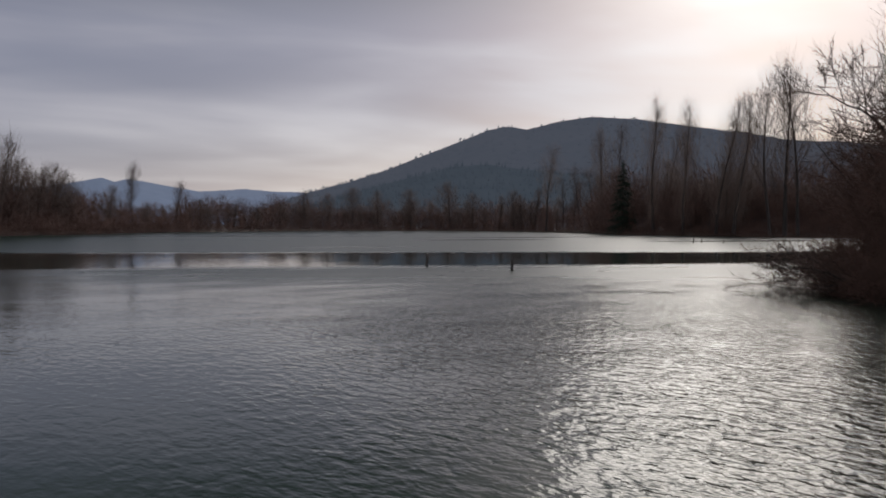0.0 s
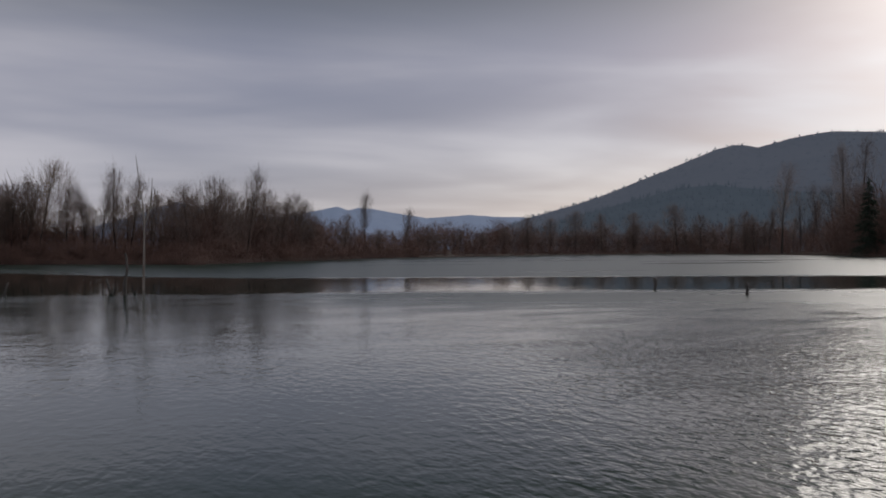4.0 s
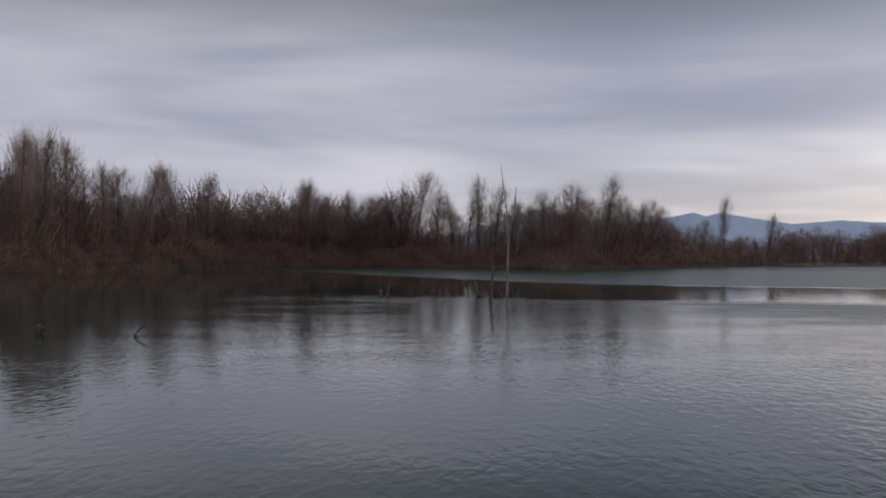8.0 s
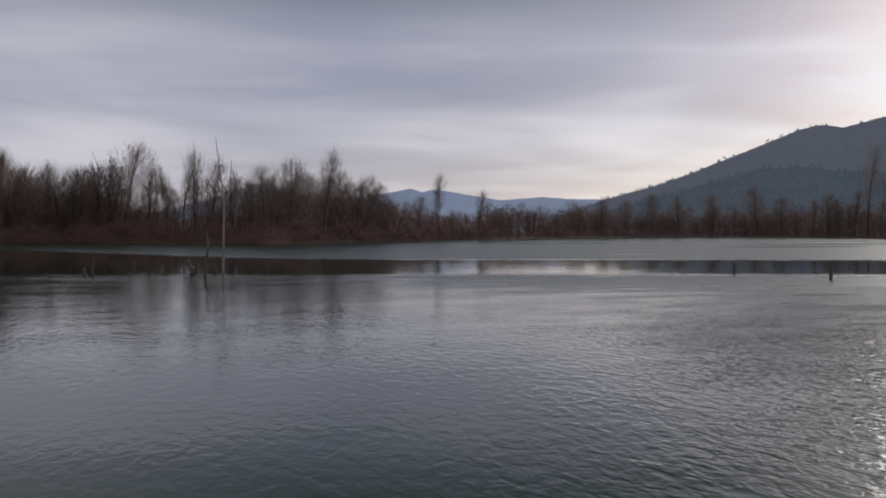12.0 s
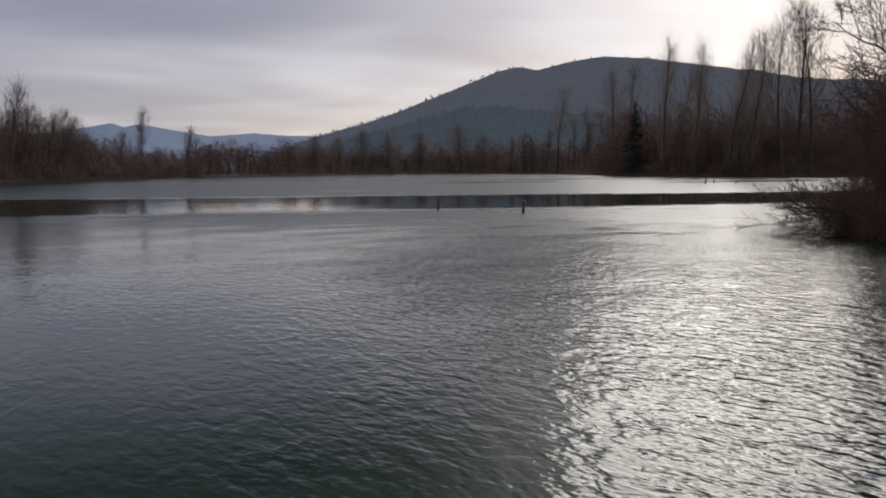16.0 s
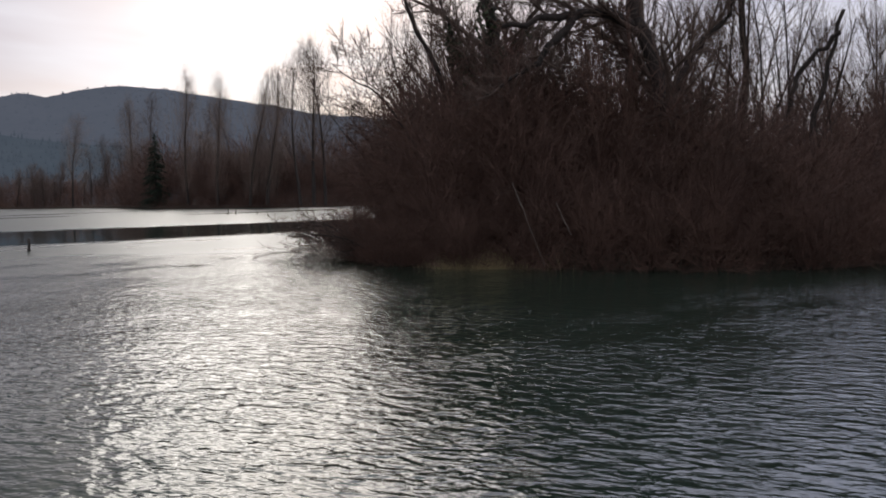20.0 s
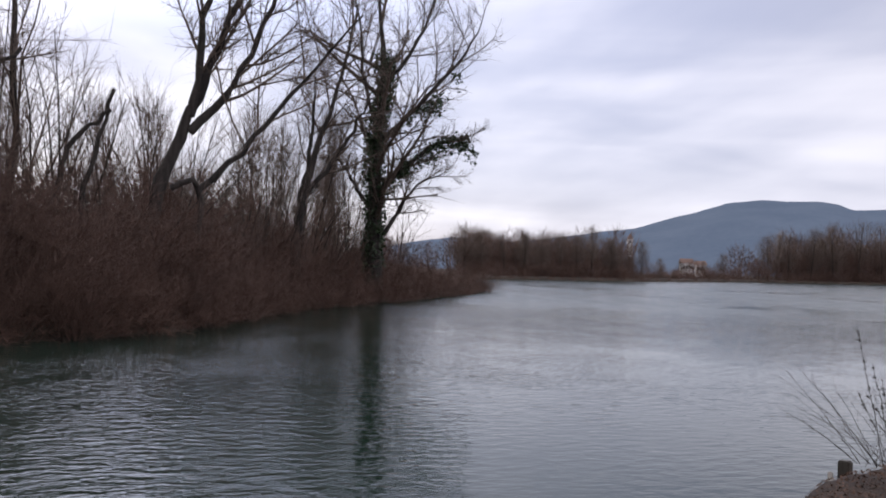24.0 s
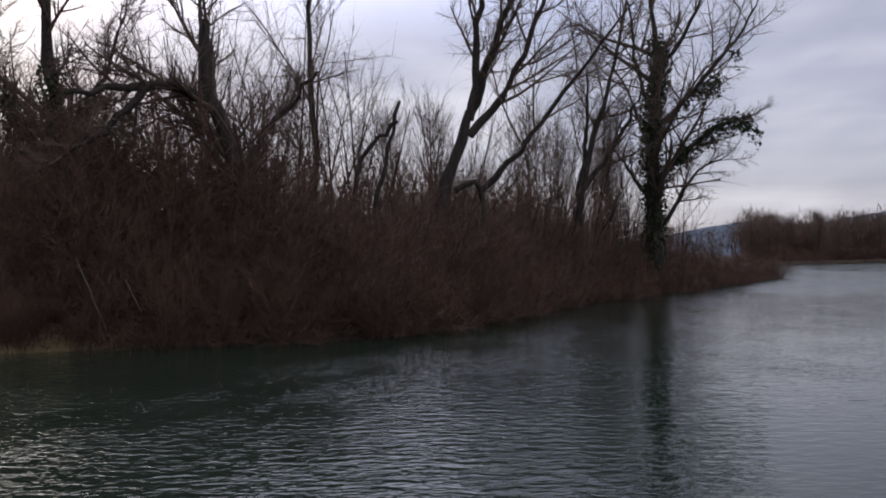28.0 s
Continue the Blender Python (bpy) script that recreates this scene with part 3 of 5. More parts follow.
def bare_shapes(seed, kind, fat, height=15.0):
    """The wood and the fine twigs of a leafless tree standing at the origin."""
    rng = np.random.default_rng(seed)
    limbs, low, angle, reach, lift, n, foot, half, lean, round_ = KINDS[kind]
    trunk = run(rng, np.zeros((1, 3)), np.array([[0.02, 0.02, 1.0]]), np.array([height * 0.88]), 9, 0.25, 0.04)
    if fat < 0.01:
        n, lean, reach = int(n * 0.9), 1.4, reach * 1.2
    wood, fine = Shape(), Shape()
    r0 = height * (0.009 if kind == "s" else 0.012)
    tubes(wood, trunk, r0 * np.linspace(1.15, 0.12, 9)[None], 7)
    kid, ln, u = sprout(rng, trunk, np.array([height]), limbs, low, 0.95, angle, 8, reach, 5, lift, 0.07, 0.62)
    rad = np.maximum(r0 * 0.32 * (1.1 - u), fat * 1.5)
    tubes(fine, kid, rad[:, None] * np.linspace(1, 0.3, 5)[None], 4)
    arm, al, _ = sprout(rng, kid, ln, 8, 0.12, 1, 36, 14, 0.55, 3, 0.3, 0.1)
    tubes(fine, arm, np.full((len(arm), 3), fat * 1.3) * np.array([1, 0.8, 0.4]), 3)
    tip, _, _ = sprout(rng, arm, al, 4, 0.2, 1, 34, 14, 0.75, 2, 0.3, 0.1)
    spikes(fine, tip[:, 0], tip[:, 1], fat * 0.9)
    # the haze of fine twigs that fills the crown, thinner towards its uneven rim
    h = rng.random(5 * n)
    full = np.sin(math.pi * np.clip(h, 0.02, 0.985) ** lean)
    h = h[rng.random(5 * n) < np.maximum(full ** (1.5 * round_), 0.45 * (h < 0.6) * (kind in "pr"))][:n]
    n = len(h)
    a = rng.uniform(0, 6.283, n)
    lobe = 1 + 0.20 * np.sin(3 * a + seed) + 0.20 * np.sin(5 * a + 9 * h + 2 * seed) + 0.22 * np.sin(23 * h + 2 * a)
    rim = half * height * np.maximum(np.sin(math.pi * np.clip(h, 0.02, 0.985) ** lean), 0.30 * (h < 0.6) * (kind in "pr")) ** round_ * lobe
    d = rim * rng.random(n) ** 0.55
    mid, _ = sample(trunk, np.clip((foot + (1.04 - foot) * h) / 0.95, 0, 1)[None])
    at = mid[0] + np.stack([np.cos(a) * d, np.sin(a) * d, 0 * d], 1)
    at[:, 2] = height * (foot + (0.97 - foot) * h)
    out = np.stack([np.cos(a), np.sin(a), 0 * a], 1)
    way = unit(out * (d / (rim + 0.01))[:, None] * 0.42 + np.array([0, 0, 0.95]) + rng.normal(size=(n, 3)) * 0.22)
    spikes(fine, at - way * 0.9, at + way * rng.uniform(0.3, 1.7, (n, 1)), fat * rng.uniform(0.7, 1.4, n))
    return wood, fine


TREES = {}


def again(thing, m):
    """A copy of a thing that may itself be scaled, at the pose and scale of m."""
    x, y, z = thing.scale
    return copy_thing(thing, m @ Matrix.Diagonal((1 / x, 1 / y, 1 / z, 1)))


def far_tree(kind, az, d, height, wide, group, rng):
    """A leafless tree on the shore, one of a few grown shapes set to its height."""
    shape = (kind, int(rng.integers(4)), height > 21)
    m = Matrix.LocRotScale(spot(az, d, 0.6), Euler((0, 0, rng.uniform(0, 6.3))), (height / 15 * wide, height / 15 * wide, height / 15))
    if shape in TREES:
        return again(TREES[shape], m)
    wood, fine = bare_shapes(10 * ord(kind) + shape[1], kind, 0.008 if shape[2] else 0.016)
    name, label, cat = {"p": ("poplar", "tall narrow leafless poplar with pale upright twigs", "tree"),
                        "r": ("bare_tree", "rounded leafless tree with dense brown twigs", "tree"),
                        "s": ("slender_tree", "slender leafless tree with a thin open crown", "tree"),
                        "w": ("tall_tree", "tall leafless tree with an open spreading crown", "tree")}[kind]
    tree = tagged(new(name), label, cat, group)
    part("trunk", wood, BARK, tree)
    part("crown", fine, PALE_TWIG if kind in "pw" else TWIG, tree)
    tree.matrix_basis = m
    TREES[shape] = tree
    return tree


LEFT_GROVE = (
    (24.4, 122, 16.8, "p", 1),
    (23.4, 125, 17.6, "p", 1),
    (22.6, 128, 18.1, "p", 1),
    (22.0, 130, 17.4, "p", 1),
    (21.1, 133, 13.4, "r", .8),
    (20.0, 136, 14.9, "p", 1),
    (19.2, 139, 14.4, "r", .9),
    (17.8, 144, 15.6, "p", 1),
    (16.9, 147, 12.8, "r", 1),
    (15.6, 151, 16.5, "p", 1),
    (14.2, 156, 15.3, "p", 1),
    (13.2, 159, 11.6, "r", 1),
    (11.4, 163, 13.3, "r", 1.2),
    (10.0, 165, 12.0, "r", 1),
    (8.5, 167, 15.6, "p", 1),
    (7.0, 170, 12.8, "r", 1),
    (5.6, 172, 12.6, "s", 1),
    (4.2, 172, 12.9, "r", 1),
    (3.3, 170, 13.6, "s", 1),
    (2.5, 168, 14.0, "s", 1),
)
MIDDLE_GROVE = (
    (8.7, 167, 15.6, "p", 1),
    (7.3, 169, 12.3, "r", 1),
    (5.9, 172, 14.2, "p", 1),
    (4.5, 172, 12.9, "r", 1),
    (3.6, 170, 13.3, "p", 1),
    (2.8, 169, 15.1, "s", 1),
    (1.8, 167, 17.5, "w", 1.1),
    (0.3, 164, 14.1, "s", 1),
    (-0.6, 163, 13.0, "s", 1),
    (-1.5, 161, 12.8, "s", 1),
    (-2.3, 159, 16.3, "s", 1),
    (-3.0, 158, 14.6, "s", 1),
    (-4.2, 156, 12.1, "s", .8),
    (-6.3, 151, 12.5, "r", 1),
    (-7.9, 157, 14.3, "r", 1.1),
    (-9.7, 170, 17.4, "s", 1),
    (-9.1, 166, 12.4, "r", 1),
    (-10.8, 180, 13.8, "r", 1),
    (-11.7, 186, 13.1, "s", 1),
    (-12.5, 193, 13.4, "r", 1),
    (-13.3, 200, 12.4, "r", 1),
    (-6.9, 160, 11.5, "r", 1),
    (-8.5, 172, 13.0, "r", 1),
    (-10.0, 178, 13.0, "r", 1),
    (-11.3, 190, 12.5, "r", 1),
    (-12.0, 196, 11.6, "r", 1),
    (-15.5, 218, 10.6, "r", .9),
    (-16.9, 232, 17.7, "s", .8),
    (-19.2, 255, 13.9, "s", 1),
    (-20.7, 269, 9.0, "r", 1),
)
FAR_END = (
    (-21.2, 274, 7.1, "r", 1),
    (-22.6, 287, 8.3, "s", 1),
    (-24.0, 299, 7.9, "r", 1),
    (-25.4, 312, 9.6, "r", 1),
    (-26.8, 326, 14.0, "r", 1),
    (-28.2, 340, 13.8, "r", 1),
    (-29.7, 355, 16.9, "r", 1),
    (-31.3, 366, 15.7, "r", 1),
    (-33.2, 377, 17.1, "r", 1),
    (-35.7, 382, 20.5, "r", 1),
    (-37.1, 371, 15.5, "r", 1),
    (-38.7, 358, 14.8, "s", 1),
    (-40.1, 348, 13.7, "r", 1),
    (-41.6, 292, 28.3, "w", .8),
    (-40.9, 344, 17.1, "s", 1),
    (-43.3, 332, 19.2, "s", 1),
    (-44.5, 323, 23.2, "r", 1),
    (-45.3, 315, 20.8, "s", 1),
)
POPLARS = (
    (-39.6, 351, 15.5, "r", 1),
    (-42.6, 335, 21.4, "s", 1),
    (-43.7, 329, 24.9, "s", 1),
    (-45.0, 280, 32.7, "p", .8),
    (-45.9, 309, 38.5, "s", 1),
    (-48.0, 225, 34.2, "p", .8),
    (-48.7, 289, 33.1, "s", 1),
    (-49.7, 216, 31.8, "p", .8),
    (-50.6, 280, 28.9, "s", 1),
    (-51.6, 209, 32.2, "p", .8),
    (-52.6, 208, 34.0, "p", 1),
    (-53.7, 275, 30.0, "s", 1),
    (-54.6, 186, 33.0, "s", 1),
    (-55.4, 174, 32.9, "w", .9),
    (-56.1, 172, 31.7, "s", 1),
    (-57.0, 267, 26.0, "r", 1),
    (-58.4, 263, 24.8, "r", 1),
)
RIGHT_SHORE = (
    (-106.9, 205, 11.3, "r", 1.2),
    (-107.9, 203, 10.6, "r", 1),
    (-109.3, 206, 10.5, "s", 1),
    (-110.4, 208, 10.9, "s", 1),
    (-111.6, 211, 8.9, "r", 1),
    (-112.7, 213, 10.9, "s", 1),
    (-113.7, 216, 10.3, "r", 1),
    (-114.6, 218, 12.8, "w", 1),
    (-115.8, 220, 9.8, "r", 1),
    (-117.6, 228, 9.6, "r", 0.8),
    (-116.8, 226, 7.4, "r", 1.2),
    (-118.7, 244, 5.6, "r", 1),
    (-119.9, 262, 5.0, "r", 1.2),
    (-121.2, 276, 5.4, "r", 1.2),
    (-122.3, 290, 8.0, "r", 1),
    (-124.8, 313, 14.9, "r", 1),
    (-125.9, 320, 15.5, "r", 1),
    (-127.1, 328, 18.3, "r", 1),
    (-128.3, 335, 20.1, "r", 1),
    (-129.6, 344, 22.1, "r", 1.1),
    (-130.8, 352, 21.4, "r", 1),
    (-132.0, 357, 20.5, "r", 1),
)
RIGHT_WOOD = (
    (-133.2, 361, 20.6, "r", 1),
    (-134.1, 364, 23.3, "r", 1),
    (-135.3, 368, 21.2, "r", 1),
    (-136.4, 372, 19.7, "r", 1),
    (-137.4, 376, 17.6, "r", 1),
    (-139.1, 354, 19.2, "w", .9),
    (-140.6, 387, 14.4, "r", 1),
    (-141.9, 391, 16.6, "r", 1),
    (-142.9, 394, 18.4, "r", 1.2),
    (-143.9, 398, 17.0, "r", 1),
    (-145.1, 402, 15.4, "r", 1),
    (-146.2, 405, 16.5, "r", 1),
    (-147.3, 409, 17.6, "r", 1),
)


rng = np.random.default_rng(11)
for stretch in (LEFT_GROVE, MIDDLE_GROVE, FAR_END, POPLARS, RIGHT_SHORE, RIGHT_WOOD):
    for az, d, height, kind, wide in stretch:
        far_tree(kind, az, d, height, wide, "trees along the far shore", rng)
for lo, hi, step, low, high, kinds in ((1, 28, 0.62, 8.5, 12.5, "rrwr"), (-14, 1, 0.75, 8.0, 11.5, "rrsw"), (-21, -14, 1.1, 5.0, 7.5, "rrs"), (-33, -21, 0.9, 5.5, 8.5, "rrs"), (-45, -33, 0.9, 9.0, 13.0, "rrw"),
                                       (-63, -45, 0.9, 11.0, 20.0, "rrw"), (-115.6, -106, 0.8, 8.5, 11.5, "rrw"), (-147, -125, 0.9, 12.0, 17.0, "rrw")):
    for az in np.arange(lo, hi, step):
        az += rng.uniform(-0.3, 0.3) * step
        far_tree(str(rng.choice(list(kinds))), az, float(shore(az)) + rng.uniform(7, 26), rng.uniform(low, high), rng.uniform(0.9, 1.2), "trees along the far shore", rng)


def conifer(az, d, height, wide):
    rng = np.random.default_rng(3)
    tree = tagged(new("spruce"), "dark green spruce among bare trees on the shore", "tree")
    tree.matrix_basis = Matrix.Translation(spot(az, d, 0.5))
    wood, fine = Shape(), Shape()
    trunk = np.array([[(0, 0, 0), (0, 0, height * 0.5), (0, 0, height)]], float)
    tubes(wood, trunk, np.array([[0.25, 0.15, 0.02]]), 6)
    n = 170
    u = rng.uniform(0.03, 0.98, n)
    a = rng.uniform(0, 6.3, n)
    way = unit(np.stack([np.cos(a), np.sin(a), np.full(n, -0.15)], 1))
    arms = run(rng, np.stack([0 * u, 0 * u, u * height], 1), way, (1 - u) * wide + 0.4, 4, -0.2, 0.05)
    tubes(fine, arms, np.full((n, 4), 0.05) * np.linspace(1, 0.3, 4), 3)
    kid, ln, _ = sprout(rng, arms, (1 - u) * wide + 0.4, 22, 0.05, 1, 50, 14, 0.42, 2, -0.2, 0.1)
    spikes(fine, kid[:, 0], kid[:, 1], 0.07)
    part("trunk", wood, BARK, tree)
    part("crown", fine, NEEDLE, tree)


conifer(-46.2, 238, 18.5, 4.6)


# ---- thickets ----
def shrub_shapes(seed, height=4.0, stems=17, fat=0.0080, fill=((6, 0.12, 1, 36, 14, 0.52, 0.06), (13, 0.08, 1, 44, 22, 0.80, 0.02)), lean=38):
    rng = np.random.default_rng(seed)
    global TWIG_R
    keep, TWIG_R = TWIG_R, fat
    a, b = rng.uniform(0, 6.3, stems), np.radians(np.abs(rng.normal(size=stems)) * lean * 0.6 + 6)
    way = np.stack([np.cos(a) * np.sin(b), np.sin(a) * np.sin(b), np.cos(b)], 1)
    ln = height * rng.uniform(0.65, 1.12, stems)
    lines = run(rng, way * (0.3, 0.3, 0), way, ln, 5, 0.1, 0.09)
    rad = rng.uniform(0.012, 0.028, stems) * height / 4
    wood, fine = Shape(), Shape()
    tubes(wood, lines, rad[:, None] * np.linspace(1, 0.3, 5)[None], 4)
    twigs(rng, fine, fine, lines, ln, rad, fill, 3, 3)
    TWIG_R = keep
    return wood, fine


def build_far_thicket(name, lo, hi, rows, label, seed):
    """Brush along the shore and the woods behind it, too dense to tell apart."""
    rng = np.random.default_rng(seed)
    low, high = [], []
    for k in range(5):
        # brush: twigs rising out of a low mound
        n = 270
        q = unit(rng.normal(size=(n, 3))) * rng.random((n, 1)) ** 0.4
        at = np.stack([q[:, 0] * 1.7, q[:, 1] * 1.7, np.abs(q[:, 2]) * 2.5 + 0.05], 1)
        way = unit(q * (0.6, 0.6, 0.2) + (0, 0, 0.7) + rng.normal(size=(n, 3)) * 0.45)
        both = Shape()
        spikes(both, at, at + way * rng.uniform(0.6, 1.6, (n, 1)), 0.021)
        low.append(both)
        # small trees: a few stems under a hazy crown
        n = 430
        q = unit(rng.normal(size=(n, 3))) * rng.random((n, 1)) ** 0.45
        at = np.stack([q[:, 0] * 1.15, q[:, 1] * 1.15, 1.9 + q[:, 2] * 1.8], 1)
        way = unit(q * (0.6, 0.6, 0.2) + (0, 0, 0.8) + rng.normal(size=(n, 3)) * 0.3)
        both = Shape()
        spikes(both, at, at + way * rng.uniform(0.3, 0.85, (n, 1)), 0.018)
        foot = rng.normal(size=(5, 3)) * (0.3, 0.3, 0)
        spikes(both, foot, foot * (3, 3, 1) + (0, 0, 3.6), 0.05)
        high.append(both)
    out = Shape()
    for back, tall, gap in rows:
        az = hi
        while az > lo:
            s = float(shore(az))
            d = s + back + rng.uniform(-1.2, 1.2)
            k = tall * rng.uniform(0.62, 1.25) / 4
            m = Matrix.LocRotScale(spot(az, d, -0.1 if back < 2 else 0.5), Euler((0, 0, rng.uniform(0, 6.3))), (k * 1.25, k * 1.25, k))
            (low if tall < 5.2 else high)[rng.integers(5)].moved(m, out)
            az -= math.degrees(gap * rng.uniform(0.7, 1.3) / s)
    tagged(new(name, out.mesh(name, RED_TWIG)), label, "thicket", kind="stuff")


build_far_thicket("shore_thicket", 2, 32, ((-0.6, 2.2, 1.3), (1.5, 3.4, 1.7), (3.5, 4.6, 2.0), (6, 5.1, 2.0), (9, 8.0, 1.6), (14, 10.0, 1.8), (20, 12.0, 2.2)), "dense red-brown leafless brush and woods along the far shore", 21)
build_far_thicket("shore_thicket", -20, 2, ((-0.6, 2.0, 1.3), (1.5, 3.0, 1.7), (3.5, 4.2, 2.0), (7, 5.1, 1.8), (12, 6.5, 1.8), (18, 8.0, 2.0)), "dense brown leafless brush under the trees of the far shore", 24)
build_far_thicket("shore_thicket", -13.8, -6, ((9, 7.0, 1.7), (15, 9.0, 2.0), (24, 4.8, 1.8)), "bare brown grove standing close on the far shore", 34)
build_far_thicket("shore_thicket", 2, 32, ((25, 4.8, 1.5), (28, 5.0, 1.6)), "dense brown brush at the back of the grove", 35)
build_far_thicket("shore_thicket", -45, -20, ((-0.2, 2.6, 2.8), (6, 5.0, 2.4), (14, 8.5, 2.8), (26, 11.0, 3.2)), "dense brown brush and woods at the pond's far end", 25)
build_far_thicket("shore_thicket", -64, -45, ((-0.2, 2.6, 2.2), (4, 5.1, 2.0), (9, 10.0, 2.3), (16, 13.0, 2.6), (24, 16.0, 3.0)), "dense dark brush under the poplars of the far shore", 26)
build_far_thicket("shore_thicket", -107, -64, ((2.0, 3.2, 4.5), (12, 8.0, 6)), "dense brown brush on the shore behind the spit", 22)
build_far_thicket("shore_thicket", -116.4, -107, ((-0.2, 2.2, 2.4), (5, 4.6, 2.4), (9, 5.1, 2.6), (12, 7.5, 2.0), (18, 9.5, 2.2), (25, 11.0, 2.4)), "dense brown brush along the open far shore", 23)
build_far_thicket("shore_thicket", -123.2, -116.4, ((-0.2, 2.0, 2.2), (5, 3.6, 2.2), (9, 4.6, 2.2), (14, 5.4, 3.2)), "low brown brush on the far shore before the houses", 33)
build_far_thicket("shore_thicket", -126, -123.2, ((-0.2, 2.2, 3.0), (5, 5.1, 3.0), (10, 8.0, 3.2), (18, 10.0, 3.6)), "bare brown woods along the open far shore", 27)
build_far_thicket("shore_thicket", -138.5, -126, ((-0.2, 2.2, 3.0), (5, 5.1, 3.0), (8, 5.1, 2.2), (11, 10.0, 3.4), (15, 13.0, 3.8), (21, 16.0, 4.2), (28, 18.0, 4.6), (34, 5.1, 2.4)), "bare brown woods standing close along the open far shore", 28)
build_far_thicket("shore_thicket", -150, -138.5, ((-0.2, 2.2, 3.0), (5, 5.1, 3.0), (10, 8.0, 3.4), (16, 11.0, 3.8), (24, 13.0, 4.4)), "bare brown woods along the open far shore", 29)

SHRUBS = []
rng = np.random.default_rng(31)
for k in range(4):
    shrub = tagged(new("shrub"), "leafless red-brown shrub with dense thin twigs at the water's edge", "shrub", "shrubs on the spit")
    wood, fine = shrub_shapes(40 + k)
    part("stem_clump", wood, RED_TWIG, shrub)
    part("crown", fine, RED_TWIG, shrub)
    SHRUBS.append(shrub)
for k in range(3):
    shrub = tagged(new("tall_shrub"), "tall leafless willow shrub with many upright stems", "shrub", "tall shrubs on the spit")
    wood, fine = shrub_shapes(60 + k, 8.0, 9, 0.0075, ((7, 0.2, 1, 28, 10, 0.34, 0.25), (8, 0.1, 1, 32, 14, 0.80, 0.15)), 16)
    part("stem_clump", wood, BARK, shrub)
    part("crown", fine, TWIG, shrub)
    SHRUBS.append(shrub)
for x, y, tall in ((56, -4, 12), (52, 2, 11), (60, -8, 12.5), (48, 8, 12), (58, -9.5, 9), (64, -10, 11), (53.5, -5, 10), (44, 12, 11), (47, 3, 10.5)):
    far_tree("s", math.degrees(math.atan2(-x, y)), math.hypot(x, y), tall, 1.0, "slender trees on the spit", rng)
USED = set()


def plant(kinds, x, y, tall, wide=1.15, base=4.0):
    """Set one of the grown shrubs on the spit, that tall."""
    k = int(rng.choice(kinds))
    s = tall / base
    z = float(spit_height(np.array([[x, y]]))[0])
    m = Matrix.LocRotScale(Vector((x, y, max(z, -0.15) - 0.1)), Euler((0, 0, rng.uniform(0, 6.3))), (s * wide, s * wide, s))
    if k not in USED:
        USED.add(k)
        SHRUBS[k].matrix_basis = m
        return SHRUBS[k]
    return again(SHRUBS[k], m)


edge = SPIT[0:17]
for depth, tall, gap in ((0.1, 2.1, 1.5), (1.4, 3.2, 1.9), (3.4, 4.0, 2.2), (6.2, 4.6, 2.7)):
    for (ax, ay), (bx, by) in zip(edge[:-1], edge[1:]):
        long = math.hypot(bx - ax, by - ay)
        nx, ny = -(by - ay) / long, (bx - ax) / long
        gap_here = gap * (1.0 if ax < 45 else 1.5)
        for u in np.arange(rng.uniform(0, gap_here), long, gap_here):
            x, y = ax + (bx - ax) * u / long + nx * depth, ay + (by - ay) * u / long + ny * depth
            if inside(np.array([[x, y]]), SPIT)[0] < min(depth, 0.3) - 0.3:
                continue
            far = math.hypot(x, y)
            fall = float(np.interp(far, [24, 40, 60, 80], [1.0, 0.92, 0.8, 0.42]))
            if y > 8.5 and depth > 1:
                fall *= 1.15
            tall_here = tall * fall * rng.uniform(0.75, 1.2)
            if y > 0.57 * x:  # the spit's near end is low, hanging over the water
                tall_here = min(tall_here, 1.9)
            plant([0, 1, 2, 3], x, y, tall_here)
for x, y, tall, wide in ((26.6, 16.8, 1.7, 2.0), (25.6, 16.0, 1.5, 2.0), (80, -26.4, 1.6, 2.0), (77, -24.5, 1.8, 2.0)):
    plant([0, 1, 2, 3], x, y, tall, wide)
for x, y, tall in ((26.0, 12.4, 4.6), (27.0, 11.2, 5.6), (27.3, 9.8, 6.2), (27.6, 8.4, 6.4), (28.6, 12.6, 5.4), (29.2, 10.6, 6.8), (29.6, 8.8, 6.6), (30.4, 12.0, 6.4),
                   (31.0, 14.6, 5.6), (29.4, 14.6, 4.8), (28.4, 7.0, 5.6), (31.6, 7.6, 6.4), (32.4, 11.0, 6.6), (33.6, 13.6, 6.2), (30.2, 6.4, 5.2),
                   (30.4, 15.6, 6.4), (32.0, 16.2, 7.2), (33.6, 16.8, 7.6), (31.2, 17.2, 4.8), (33.0, 18.2, 5.4), (29.2, 15.6, 4.4), (35.0, 17.6, 8.0), (34.8, 15.4, 8.2)):
    plant([0, 1, 2, 3], x, y, tall * rng.uniform(0.72, 1.0), 0.9)
